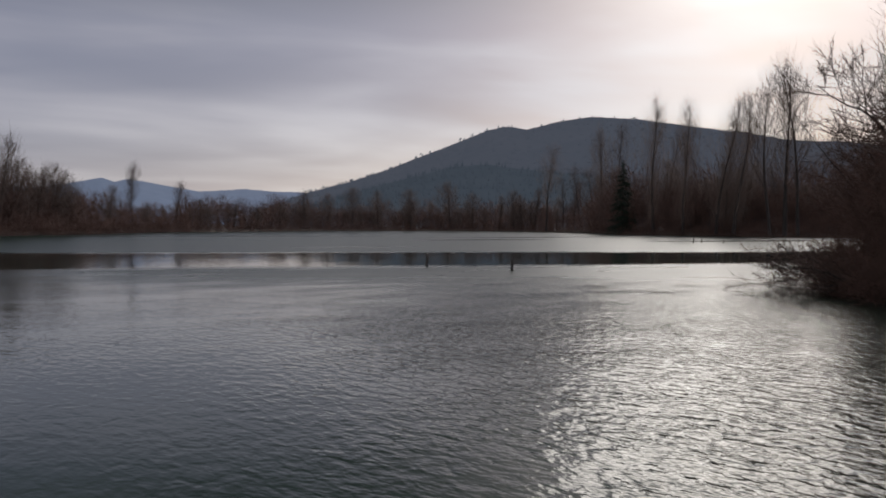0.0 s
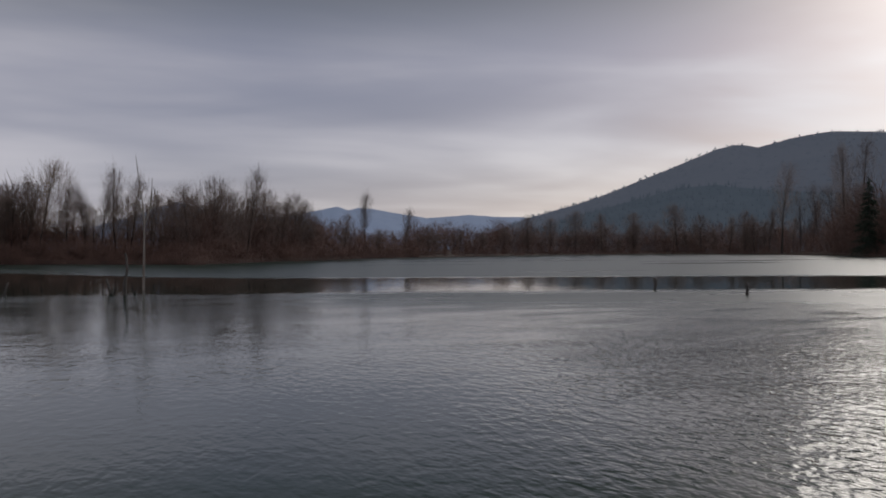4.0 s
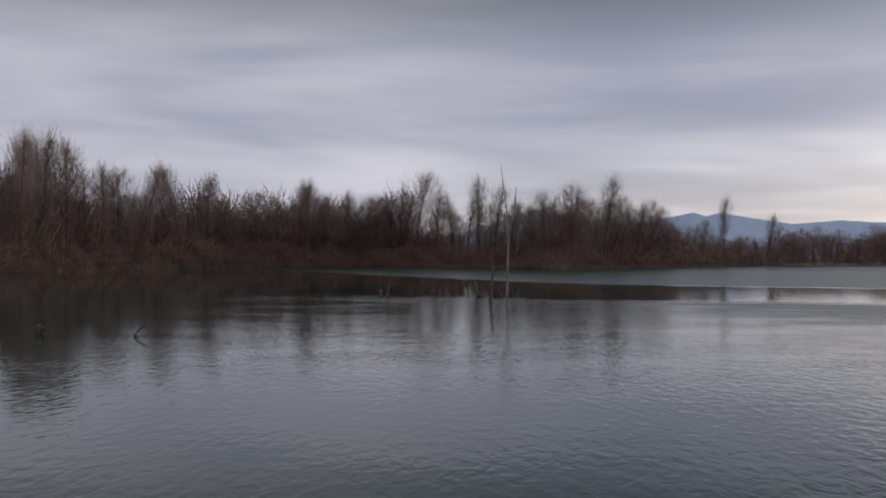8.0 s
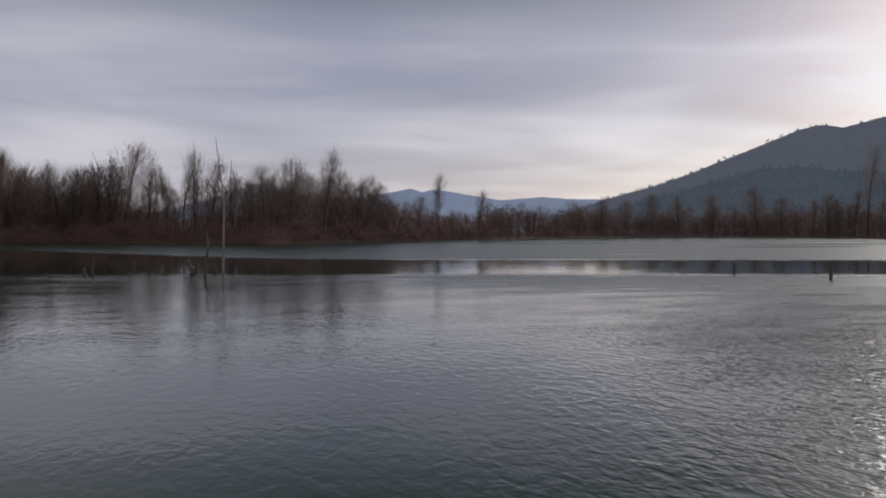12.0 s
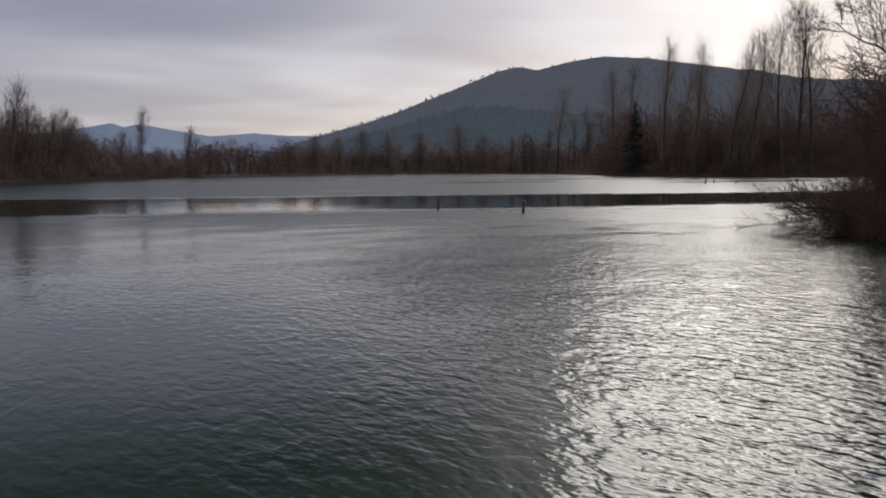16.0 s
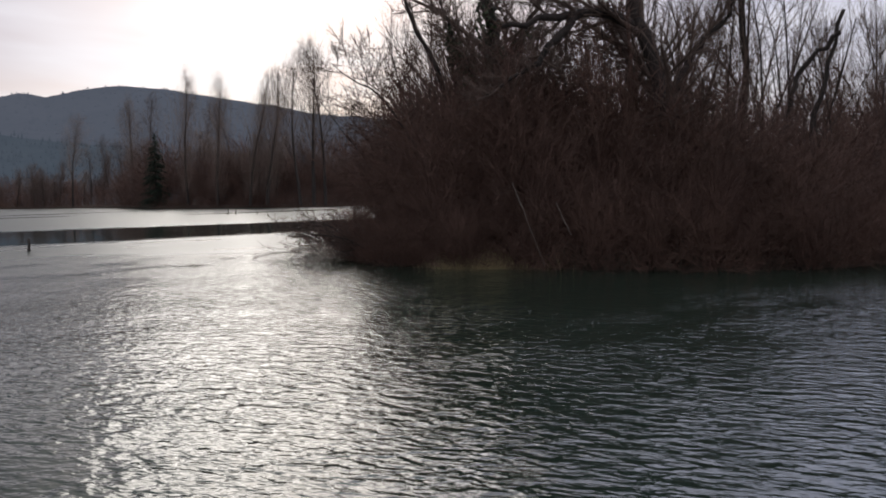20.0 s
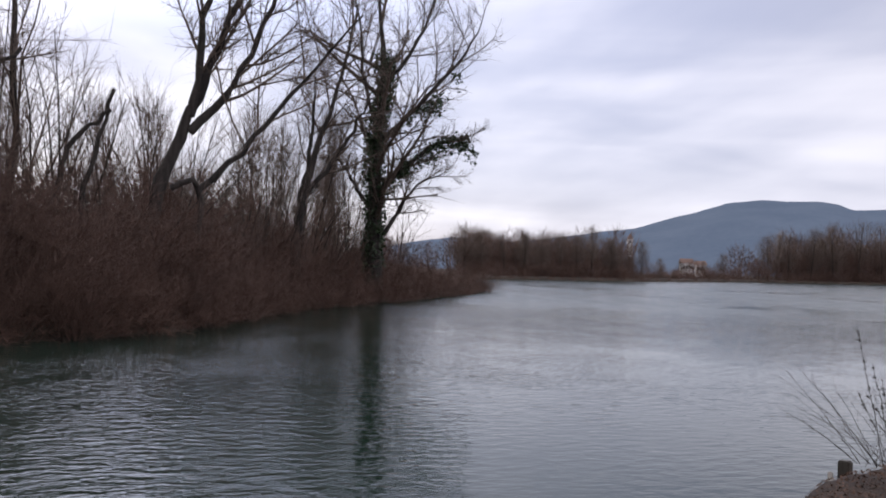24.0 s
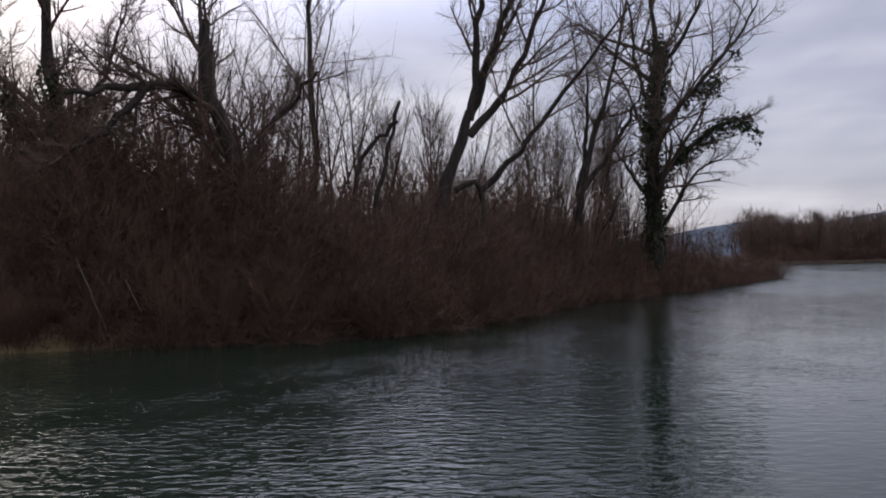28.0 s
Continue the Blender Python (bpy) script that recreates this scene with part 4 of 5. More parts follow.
for x, y, tall in ((29.6, 12.2, 7.5), (31.2, 9.8, 8.5), (32.8, 8.2, 8.0), (33.5, 6.4, 9.0), (31.4, 4.9, 7.0), (35.0, 4.0, 8.5), (34.6, 2.6, 7.0), (38.5, 0.2, 7.0),
                   (44.2, -3.2, 7.5), (48.0, -6.0, 7.0), (45.0, 0.5, 8.0), (40.0, 5.0, 8.0), (37.0, 10.0, 9.0), (34.5, 12.5, 8.0), (33.0, 15.5, 7.5), (53.0, -9.0, 7.0),
                   (32.0, 16.5, 8.0), (34.5, 17.5, 8.5), (36.5, 15.0, 9.0), (33.5, 10.0, 9.0), (30.6, 15.8, 7.0), (36.0, 19.5, 8.0), (38.5, 17.0, 8.5), (35.5, 8.0, 8.5),
                   (39.0, -1.5, 5.5), (41.5, -2.0, 6.0), (43.0, -1.0, 6.5), (46.0, -5.2, 5.5), (48.5, -4.0, 6.5), (50.5, -7.5, 5.5), (52.5, -6.5, 6.5), (55.5, -9.6, 5.5), (37.0, 0.8, 6.0),
                   (47.0, -3.0, 7.5), (50.0, -4.5, 8.0), (55.0, -7.0, 8.0), (57.5, -11.0, 6.5), (51.0, 1.0, 8.5), (59.0, -6.0, 8.0), (63.0, -14.0, 6.0)):
    plant([4, 5, 6], x, y, tall * rng.uniform(0.9, 1.1), 1.0, 8.0)


def grown_tree(name, label, limbs, plan, seed, trunk_sides=9, twig_material=None, fat=0.0072, back=1.0):
    """A tree built limb by limb: each limb is a few points, its radius at the foot and at the tip, and whether it bears twigs."""
    global TWIG_R
    TWIG_R = fat
    rng = np.random.default_rng(seed)
    away = np.array([0.5, 0.0, 2.0])
    limbs = [([tuple(away + (np.array(q) - away) * back) for q in pts], r0 * back, r1 * back, bears) for pts, r0, r1, bears in limbs]
    base = Vector(limbs[0][0][0])
    base.z = float(spit_height(np.array([[base.x, base.y]]))[0]) - 0.15 if base.x > 20 else float(bank_height(np.array([[base.x, base.y]]))[0]) - 0.15
    tree = tagged(new(name), label, "tree")
    tree.matrix_basis = Matrix.Translation(base)
    fine = Shape()
    for i, (pts, r0, r1, bears) in enumerate(limbs):
        pts = list(pts)
        if i == 0:
            pts = [tuple(base)] + pts
        p, ln = line(pts, 14)
        p = p - np.array(base)
        p[1:-1] += rng.normal(size=(12, 3)) * min(0.05, r0 * 0.4)
        wood = Shape()
        r = np.linspace(r0, r1, 14) * (1 + 0.06 * rng.normal(size=14))
        if i == 0:
            r[:2] *= 1.25, 1.1
        tubes(wood, p[None], r[None], trunk_sides if i == 0 else 7)
        if bears:
            twigs(rng, wood, fine, p[None], np.array([ln]), np.array([r0 * 0.75]), plan)
        part("trunk" if i == 0 else "limb", wood, BARK, tree, smooth=True)
    if fine.n:
        part("crown", fine, twig_material or TWIG, tree)
    return tree


OPEN = ((11, 0.15, 1, 40, 14, 0.46, 0.30), (9, 0.15, 1, 40, 16, 0.62, 0.15), (10, 0.1, 1, 42, 20, 0.85, 0.1))
SPARE = ((10, 0.25, 1, 32, 12, 0.33, 0.05), (8, 0.2, 1, 36, 14, 0.52, 0.0), (7, 0.1, 1, 36, 15, 0.62, -0.05))
grown_tree("alder", "thick dark leafless alder standing in the thicket", (
    (((31.0, 13.0, 2.3), (30.9, 13.2, 4.9), (30.8, 13.5, 7.2), (30.7, 13.6, 9.5), (30.6, 13.8, 12.5)), 0.38, 0.12, True),
    (((30.9, 13.2, 5.0), (30.2, 14.4, 6.8), (29.6, 15.2, 9.5)), 0.12, 0.03, True),
    (((30.8, 13.4, 6.5), (31.2, 12.0, 8.0), (31.3, 11.2, 11)), 0.12, 0.03, True),
    (((30.9, 13.2, 3.6), (31.6, 14.6, 5.0), (31.9, 15.8, 7.2)), 0.10, 0.03, True),
    (((30.9, 13.1, 3.2), (30.2, 11.8, 4.8), (29.9, 11.0, 7.0)), 0.10, 0.03, True)), OPEN, 51, fat=0.0085)
grown_tree("leaning_tree", "thin leafless tree leaning out over the thicket", (
    (((28.3, 13.9, 2.3), (28.3, 14.0, 5.5), (27.9, 14.8, 7.2), (27.4, 15.6, 9.4)), 0.13, 0.05, True),
    (((28.0, 14.6, 2.9), (27.4, 15.7, 5.0), (27.1, 16.2, 5.6), (26.8, 16.7, 5.8), (26.4, 17.3, 6.4)), 0.07, 0.015, True)), OPEN, 52, fat=0.008)
grown_tree("arched_willow", "old willow with an arched broken limb hanging over the thicket", (
    (((28.8, 6.6, 2.2), (28.8, 6.7, 4.0), (28.6, 7.3, 6.1), (28.5, 7.7, 7.3), (28.5, 7.8, 9.5)), 0.42, 0.17, True),
    (((28.6, 7.6, 6.9), (27.9, 8.2, 7.3), (27.1, 9.1, 7.3), (26.3, 9.9, 7.1), (25.4, 10.8, 6.8)), 0.20, 0.06, True),
    (((27.1, 9.0, 7.3), (26.4, 9.4, 6.5), (25.7, 10.0, 5.7), (24.7, 11.0, 4.8)), 0.14, 0.03, True),
    (((28.8, 6.8, 4.5), (28.9, 6.1, 6.2), (29.0, 5.6, 6.7), (29.2, 4.5, 8.0)), 0.16, 0.05, True)), OPEN, 53, fat=0.007)
grown_tree("pole_tree", "straight slender leafless trunk with few side branches", (
    (((35.1, 5.6, 4.1), (35.1, 5.6, 7.5), (35.1, 5.7, 10.4), (35.1, 5.7, 13.5)), 0.16, 0.07, True),), OPEN, 54)
grown_tree("broken_tree", "snapped grey trunk with a broken forked top", (
    (((32.4, 3.1, 4.0), (32.5, 2.7, 5.6), (32.5, 2.2, 7.6)), 0.11, 0.06, False),
    (((32.3, 4.1, 3.5), (32.4, 3.4, 6.0), (32.5, 2.3, 6.9)), 0.10, 0.07, False)), OPEN, 55)
grown_tree("leaning_willow", "large leaning willow with several upright stems", (
    (((34.5, 1.3, 3.1), (34.5, 0.8, 4.6), (34.5, 0.1, 6.2), (34.5, -0.2, 7.5)), 0.40, 0.15, False),
    (((34.5, -0.2, 7.2), (34.5, -0.5, 9.6), (34.5, -0.7, 11.8), (34.5, -1.0, 15)), 0.18, 0.05, True),
    (((34.5, -0.2, 7.2), (34.5, -1.0, 9.4), (34.5, -1.9, 11.9), (34.5, -2.8, 15)), 0.18, 0.05, True),
    (((34.5, -0.2, 6.6), (34.5, -1.6, 8.1), (34.4, -2.6, 10.4), (34.4, -3.8, 13.5)), 0.17, 0.04, True),
    (((34.5, -0.6, 4.6), (34.5, -2.3, 6.3), (34.3, -4.2, 8.8), (34.0, -6.2, 11.2)), 0.13, 0.03, True),
    (((34.5, 0.4, 4.6), (34.5, -0.3, 5.1), (34.5, -0.6, 4.5), (34.5, -0.6, 2.7), (34.5, -0.7, 0.2)), 0.13, 0.05, False)), OPEN, 56)
grown_tree("forked_tree", "leafless tree forking low into three stems", (
    (((42.3, -4.9, 1.7), (42.3, -5.0, 4.2), (42.2, -5.3, 5.7)), 0.26, 0.18, False),
    (((42.2, -5.3, 5.5), (42.1, -5.9, 8.0), (42.0, -6.7, 10.5), (41.9, -7.4, 13.9)), 0.15, 0.04, True),
    (((42.2, -5.1, 4.9), (42.1, -6.4, 6.7), (41.9, -7.6, 8.5), (41.8, -8.0, 9.8)), 0.15, 0.04, True),
    (((42.2, -5.2, 5.4), (42.2, -5.5, 8.2), (42.2, -5.6, 10.5)), 0.12, 0.04, True)), OPEN, 57, back=1.06)
grown_tree("ivy_tree", "tall ivy-clad tree with bare spreading branches near the spit's end", (
    (((50.6, -10.1, 2.6), (50.6, -10.1, 5.3), (50.6, -10.0, 9.0), (50.5, -10.6, 12.4), (50.5, -10.2, 15.2), (50.6, -9.9, 18.3)), 0.50, 0.05, True),
    (((50.5, -10.3, 8.9), (50.2, -11.6, 10.1), (49.8, -13.4, 12.2), (49.4, -14.8, 13.8), (49.2, -15.6, 15.7)), 0.18, 0.03, True),
    (((50.5, -10.4, 6.2), (50.2, -11.9, 7.8), (49.8, -13.4, 9.0), (49.4, -14.9, 9.2)), 0.18, 0.04, True),
    (((50.5, -10.6, 3.8), (50.3, -11.5, 5.2), (50.1, -12.2, 6.6), (49.7, -13.7, 7.2)), 0.14, 0.03, True),
    (((50.5, -10.5, 12.1), (50.3, -11.6, 13.4), (50.0, -12.7, 15.3), (49.8, -13.3, 17.9)), 0.14, 0.03, True),
    (((50.6, -9.7, 5.3), (50.8, -8.6, 7.1), (51.0, -7.7, 8.3)), 0.13, 0.03, True),
    (((50.6, -10.1, 9.6), (50.7, -9.3, 12.4), (50.7, -9.1, 15.2), (50.9, -8.5, 18.2)), 0.13, 0.03, True)), OPEN, 58, back=1.06)
grown_tree("bank_tree", "leafless tree reaching its branches out over the bank", (
    (((6.6, -12.4, 1.5), (6.8, -12.2, 3.0), (6.7, -12.3, 6.5)), 0.16, 0.10, False),
    (((6.8, -12.2, 2.6), (7.8, -11.8, 4.0), (8.3, -11.3, 4.9), (8.6, -11.1, 5.5), (9.0, -10.7, 6.1)), 0.055, 0.012, True),
    (((6.8, -12.2, 2.4), (7.9, -11.1, 3.7), (8.2, -10.8, 4.5), (8.6, -10.5, 4.7), (9.0, -10.1, 4.7), (9.6, -9.5, 4.5)), 0.038, 0.005, True),
    (((9.0, -10.1, 4.7), (9.4, -9.8, 4.9), (9.7, -9.5, 5.2)), 0.014, 0.004, True),
    (((6.8, -12.2, 4.4), (7.5, -10.6, 4.9), (8.0, -10.3, 5.2), (8.4, -10.0, 5.5), (8.9, -9.5, 5.6)), 0.032, 0.005, True),
    (((7.3, -11.6, 3.0), (8.1, -10.8, 3.1), (8.5, -10.6, 2.9)), 0.015, 0.004, True)), SPARE, 59, fat=0.0023)


def build_ivy(name, stems, back, seed):
    """Ivy leaves thick on a trunk and hanging from its limbs: each stem is a few points, the leaves on it and how far they stand off."""
    rng = np.random.default_rng(seed)
    tree = bpy.data.objects[name]
    base = np.array(tree.matrix_basis.translation)
    away = np.array([0.5, 0.0, 2.0])
    leaves = Shape()
    for pts, count, wide in stems:
        pts, _ = line(pts, 40)
        at = pts[rng.integers(len(pts), size=count)] + unit(rng.normal(size=(count, 3))) * (wide * rng.random((count, 1)) ** 0.7)
        at += np.array([0, 0, -1.0]) * rng.random((count, 1)) ** 3 * (0.8 if wide < 0.6 else 0.2)
        a, b = unit(rng.normal(size=(count, 3))), unit(rng.normal(size=(count, 3)))
        size = rng.uniform(0.06, 0.13, (count, 1))
        v = np.stack([at - a * size, at + b * size * 0.8, at + a * size, at - b * size * 0.8], 1)
        leaves.add(away + (v - away) * back - base, np.arange(count * 4).reshape(-1, 4))
    part("ivy", leaves, IVY, tree, "dark green ivy thick on the trunk")


build_ivy("ivy_tree", (
    ([(50.6, -10.1, 1.5), (50.6, -10.1, 5.3), (50.6, -10.0, 9.0), (50.5, -10.6, 12.4), (50.5, -10.4, 13.5)], 9500, 0.72),
    ([(50.5, -10.4, 6.2), (50.2, -11.9, 7.8), (49.8, -13.4, 9.0), (49.4, -14.9, 9.2)], 900, 0.28),
    ([(49.8, -13.4, 9.0), (49.4, -14.9, 9.2)], 200, 0.50),
    ([(49.9, -13.0, 8.6), (49.8, -13.3, 8.0)], 70, 0.22),
    ([(50.2, -11.6, 8.2), (50.2, -11.7, 7.4)], 70, 0.2),
    ([(49.6, -14.2, 12.9), (49.5, -14.5, 12.5)], 50, 0.2),
    ([(49.5, -14.5, 9.0), (49.3, -15.4, 8.4)], 160, 0.30),
    ([(50.0, -12.6, 10.7), (49.8, -13.6, 11.4)], 260, 0.45),
    ([(50.5, -10.3, 8.9), (50.2, -11.6, 10.1), (49.8, -13.4, 11.6)], 420, 0.25)), 1.06, 71)
build_ivy("alder", (
    ([(31.0, 13.0, 1.2), (30.9, 13.2, 4.9), (30.8, 13.5, 7.2), (30.7, 13.6, 9.0)], 2200, 0.55),
    ([(30.9, 13.2, 5.0), (30.2, 14.4, 6.8), (29.9, 14.9, 8.0)], 500, 0.35),
    ([(30.8, 13.4, 6.5), (31.2, 12.0, 8.0)], 400, 0.35)), 1.0, 72)


# ---- things in the water ----
def stick(name, label, pts, r0, r1, material, category="stake", sides=8, forks=()):
    """A post, snag or branch standing in the water: a knotted, tapering stem, and its side stubs."""
    rng = np.random.default_rng(len(name) + int(abs(pts[0][0]) * 7))
    thing = tagged(new(name), label, category)
    base = np.array(pts[0], float)
    thing.matrix_basis = Matrix.Translation(base)
    for i, (line_, a, b) in enumerate(((pts, r0, r1), *forks)):
        p, _ = line(line_, 10)
        shape = Shape()
        r = np.linspace(a, b, 10) * (1 + 0.10 * rng.normal(size=10))
        p = p - base + rng.normal(size=p.shape) * min(0.02, a * 0.2) * (np.arange(10)[:, None] > 0)
        end = p[-1:] + (p[-1:] - p[-2:-1]) * 0.15
        tubes(shape, np.concatenate([p, end])[None], np.concatenate([r, [r[-1] * 0.15]])[None], sides)
        part("stem" if i == 0 else "stub", shape, material, thing, smooth=True)
    return thing


stick("old_post", "dark weathered wooden post standing in the pond", [(27.0, 39.6, -0.9), (27.0, 39.6, 0.2), (27.02, 39.6, 0.58)], 0.085, 0.07, WET)
stick("old_post", "dark weathered wooden post standing in the pond", [(27.2, 33.0, -0.9), (27.2, 33.0, 0.2), (27.17, 33.0, 0.55)], 0.08, 0.06, WET)
for az, d, h in ((-50.3, 122, 0.7), (-50.75, 124, 0.62), (-52.0, 123, 0.45)):
    q = spot(az, d)
    stick("far_stake", "thin dark stake in the shallows near the far shore", [(q.x, q.y, -0.8), (q.x, q.y, 0.1), (q.x + 0.05, q.y, h)], 0.09, 0.06, WET)
stick("snag", "dark broken snag leaning out of the pond", [(2.3, 45.4, -0.8), (2.3, 45.4, 0.2), (2.42, 45.4, 1.0), (2.36, 45.4, 1.95)], 0.10, 0.05, WET, "snag", forks=(([(2.35, 45.4, 0.9), (2.5, 45.4, 1.25)], 0.035, 0.02),))
stick("dead_tree", "tall bleached dead trunk standing in the pond", [(3.5, 51.0, -0.8), (3.52, 51.0, 1.0), (3.56, 51.0, 3.2), (3.42, 51.0, 4.6), (3.28, 51.0, 5.8), (3.15, 51.0, 6.9)], 0.075, 0.012, DEAD, "snag",
      forks=(([(3.54, 51.0, 3.4), (3.85, 51.0, 4.2), (3.95, 51, 5.8)], 0.05, 0.016), ([(3.52, 51.0, 3.9), (3.2, 51.1, 4.4), (3.12, 51.1, 5.0)], 0.035, 0.012), ([(3.8, 51.0, 4.1), (4.1, 50.9, 4.5), (4.2, 50.9, 5.2)], 0.03, 0.010), ([(3.4, 51.0, 4.7), (3.1, 51.0, 5.3)], 0.025, 0.01), ([(3.5, 51.0, 2.6), (3.7, 51.0, 3.0)], 0.025, 0.012)))
stick("forked_stump", "dark forked stump rising from the pond", [(1.75, 46.4, -0.6), (1.75, 46.4, 0.1), (1.55, 46.4, 0.72)], 0.12, 0.04, WET, "stump", forks=(([(1.75, 46.4, 0.05), (1.9, 46.4, 0.32)], 0.09, 0.05),))
stick("stub", "low dark stub just above the water", [(2.85, 47.1, -0.5), (2.85, 47.1, 0.16)], 0.07, 0.06, WET, "stump")
stick("stub", "short dark stub in the pond", [(-3.1, 47.1, -0.5), (-3.1, 47.1, 0.05), (-3.15, 47.1, 0.34)], 0.09, 0.06, WET, "stump")
stick("leaning_stub", "thin dark stub leaning in the pond", [(-2.78, 47.2, -0.5), (-2.8, 47.2, 0.1), (-2.68, 47.2, 0.62)], 0.07, 0.04, WET, "stump")
stick("stump", "dark rotten stump top in the pond", [(-10.3, 24.2, -0.5), (-10.3, 24.2, 0.1), (-10.28, 24.2, 0.27)], 0.09, 0.06, WET, "stump", forks=(([(-10.3, 24.2, 0.0), (-10.16, 24.2, 0.12)], 0.05, 0.04),))
stick("sunken_branch", "bent dark branch poking out of the pond", [(-7.66, 23.5, -0.25), (-7.62, 23.5, 0.06), (-7.45, 23.5, 0.18), (-7.33, 23.5, 0.30)], 0.035, 0.018, WET, "branch",
      forks=(([(-7.6, 23.5, 0.05), (-7.42, 23.45, -0.02), (-7.3, 23.4, -0.1)], 0.018, 0.01),))
stick("sunken_branch", "thin curved stick standing out of the pond", [(18.5, -21.0, -0.3), (18.5, -21.0, 0.02), (18.42, -21.05, 0.2), (18.5, -21.0, 0.36)], 0.025, 0.016, WET, "branch")
stick("fallen_log", "grey fallen trunk lying along the spit's edge", [(39.0, -2.6, 0.6), (42.0, -4.4, 0.3), (45.5, -6.6, 0.15), (48.0, -8.3, 0.05)], 0.10, 0.05, BARK, "log",
      forks=(([(44.0, -5.7, 0.2), (44.4, -6.6, 0.1), (44.9, -7.2, -0.25)], 0.05, 0.03), ([(42.0, -4.4, 0.3), (42.6, -5.2, 0.9)], 0.04, 0.02)))
stick("dead_sapling", "pale dead sapling leaning in front of the thicket", [(23.6, 8.9, 0.1), (23.5, 9.3, 1.2), (23.5, 9.75, 2.3)], 0.022, 0.010, DEAD, "sapling")
stick("dead_sapling", "short pale dead sapling in the thicket", [(24.0, 8.3, 0.9), (24.0, 8.5, 1.3), (24.0, 8.7, 1.75)], 0.024, 0.012, DEAD, "sapling")


def tufts(name, label, spots, height, count, material, height_at, seed, fat=0.006, spread=0.35):
    """Dead grass, blade by blade."""
    rng = np.random.default_rng(seed)
    shape = Shape()
    for x, y, k in spots:
        n = int(count * k)
        xy = np.array([x, y]) + rng.normal(size=(n, 2)) * spread
        z = height_at(xy)
        at = np.column_stack([xy, z - 0.03])
        tip = at + np.column_stack([rng.normal(size=(n, 2)) * height * 0.35, rng.uniform(0.4, 1.1, n) * height])
        spikes(shape, at, tip, fat)
    return tagged(new(name, shape.mesh(name, material)), label, "grass", kind="stuff")


def overhanging_shrub(x, y, out, seed):
    """A shrub at the spit's end with long twigs arching out low over the water."""
    rng = np.random.default_rng(seed)
    global TWIG_R
    keep, TWIG_R = TWIG_R, 0.006
    n = 16
    start = np.array([x, y, 0.35]) + rng.normal(size=(n, 3)) * (0.5, 0.5, 0.15)
    way = unit(np.array([*out, 0.30]) + rng.normal(size=(n, 3)) * (0.30, 0.30, 0.22))
    ln = rng.uniform(1.0, 2.5, n)
    lines = run(rng, start, way, ln, 6, -0.10, 0.10)
    lines[:, :, 2] = np.maximum(lines[:, :, 2], 0.10)
    rad = rng.uniform(0.010, 0.020, n)
    wood, fine = Shape(), Shape()
    tubes(wood, lines, rad[:, None] * np.linspace(1, 0.3, 6)[None], 4)
    twigs(rng, fine, fine, lines, ln, rad, ((9, 0.15, 1, 38, 14, 0.40, 0.05), (7, 0.1, 1, 42, 20, 0.75, 0.0)), 3, 3)
    TWIG_R = keep
    shrub = tagged(new("overhanging_shrub"), "leafless shrub with long twigs arching low over the water", "shrub")
    part("stem_clump", wood, BARK, shrub)
    part("crown", fine, TWIG, shrub)


overhanging_shrub(26.9, 16.9, (-0.85, 0.45), 91)
overhanging_shrub(25.6, 15.7, (-0.95, 0.15), 92)
overhanging_shrub(29.2, 18.8, (-0.75, 0.75), 93)


def spit_brush():
    """Brush along the middle of the spit, behind the shrubs of its edge."""
    rng = np.random.default_rng(88)
    shape = Shape()
    for i in range(0, 16):
        (ax, ay), (bx, by) = SPIT[i], SPIT[i + 1]
        long = math.hypot(bx - ax, by - ay)
        for depth, tall in ((4.5, 2.6), (7.0, 3.2), (9.5, 3.6)):
            for u in np.arange(0, 1, 1.5 / long):
                x = ax + (bx - ax) * u - (by - ay) / long * depth + rng.normal() * 0.4
                y = ay + (by - ay) * u + (bx - ax) / long * depth + rng.normal() * 0.4
                if inside(np.array([[x, y]]), SPIT)[0] < 0.4:
                    continue
                n = 170
                q = unit(rng.normal(size=(n, 3))) * rng.random((n, 1)) ** 0.4
                k = tall * rng.uniform(0.7, 1.2) * (0.55 if y > 0.57 * x else 1.0) * float(np.interp(math.hypot(x, y), [50, 80], [1.0, 0.5]))
                z = max(float(spit_height(np.array([[x, y]]))[0]), -0.05)
                at = np.stack([x + q[:, 0] * 1.3, y + q[:, 1] * 1.3, z + np.abs(q[:, 2]) * k * 0.85], 1)
                way = unit(q * (0.8, 0.8, 0.2) + (0, 0, 0.6) + rng.normal(size=(n, 3)) * 0.4)
                spikes(shape, at, at + way * rng.uniform(0.4, 1.1, (n, 1)), 0.016)
    tagged(new("spit_thicket", shape.mesh("spit_thicket", RED_TWIG)), "dense dark brown brush filling the middle of the spit", "thicket", kind="stuff")


spit_brush()
for x, y, tall in ((36.0, 1.4, 4.4), (38.0, 0.8, 4.6), (40.5, -0.4, 4.6), (42.5, -1.2, 4.4), (44.5, -1.6, 4.6), (46.5, -2.4, 4.4), (48.5, -3.6, 4.6), (50.5, -4.6, 4.4), (52.5, -5.8, 4.6),
                   (54.5, -7.0, 4.4), (56.5, -8.6, 4.2), (58.5, -10.2, 4.0), (60.5, -12.0, 3.8), (41.0, 2.0, 5.0), (45.0, 1.0, 5.2), (49.0, -1.0, 5.0), (53.0, -3.0, 5.2)):
    plant([0, 1, 2, 3], x, y, tall, 1.1)


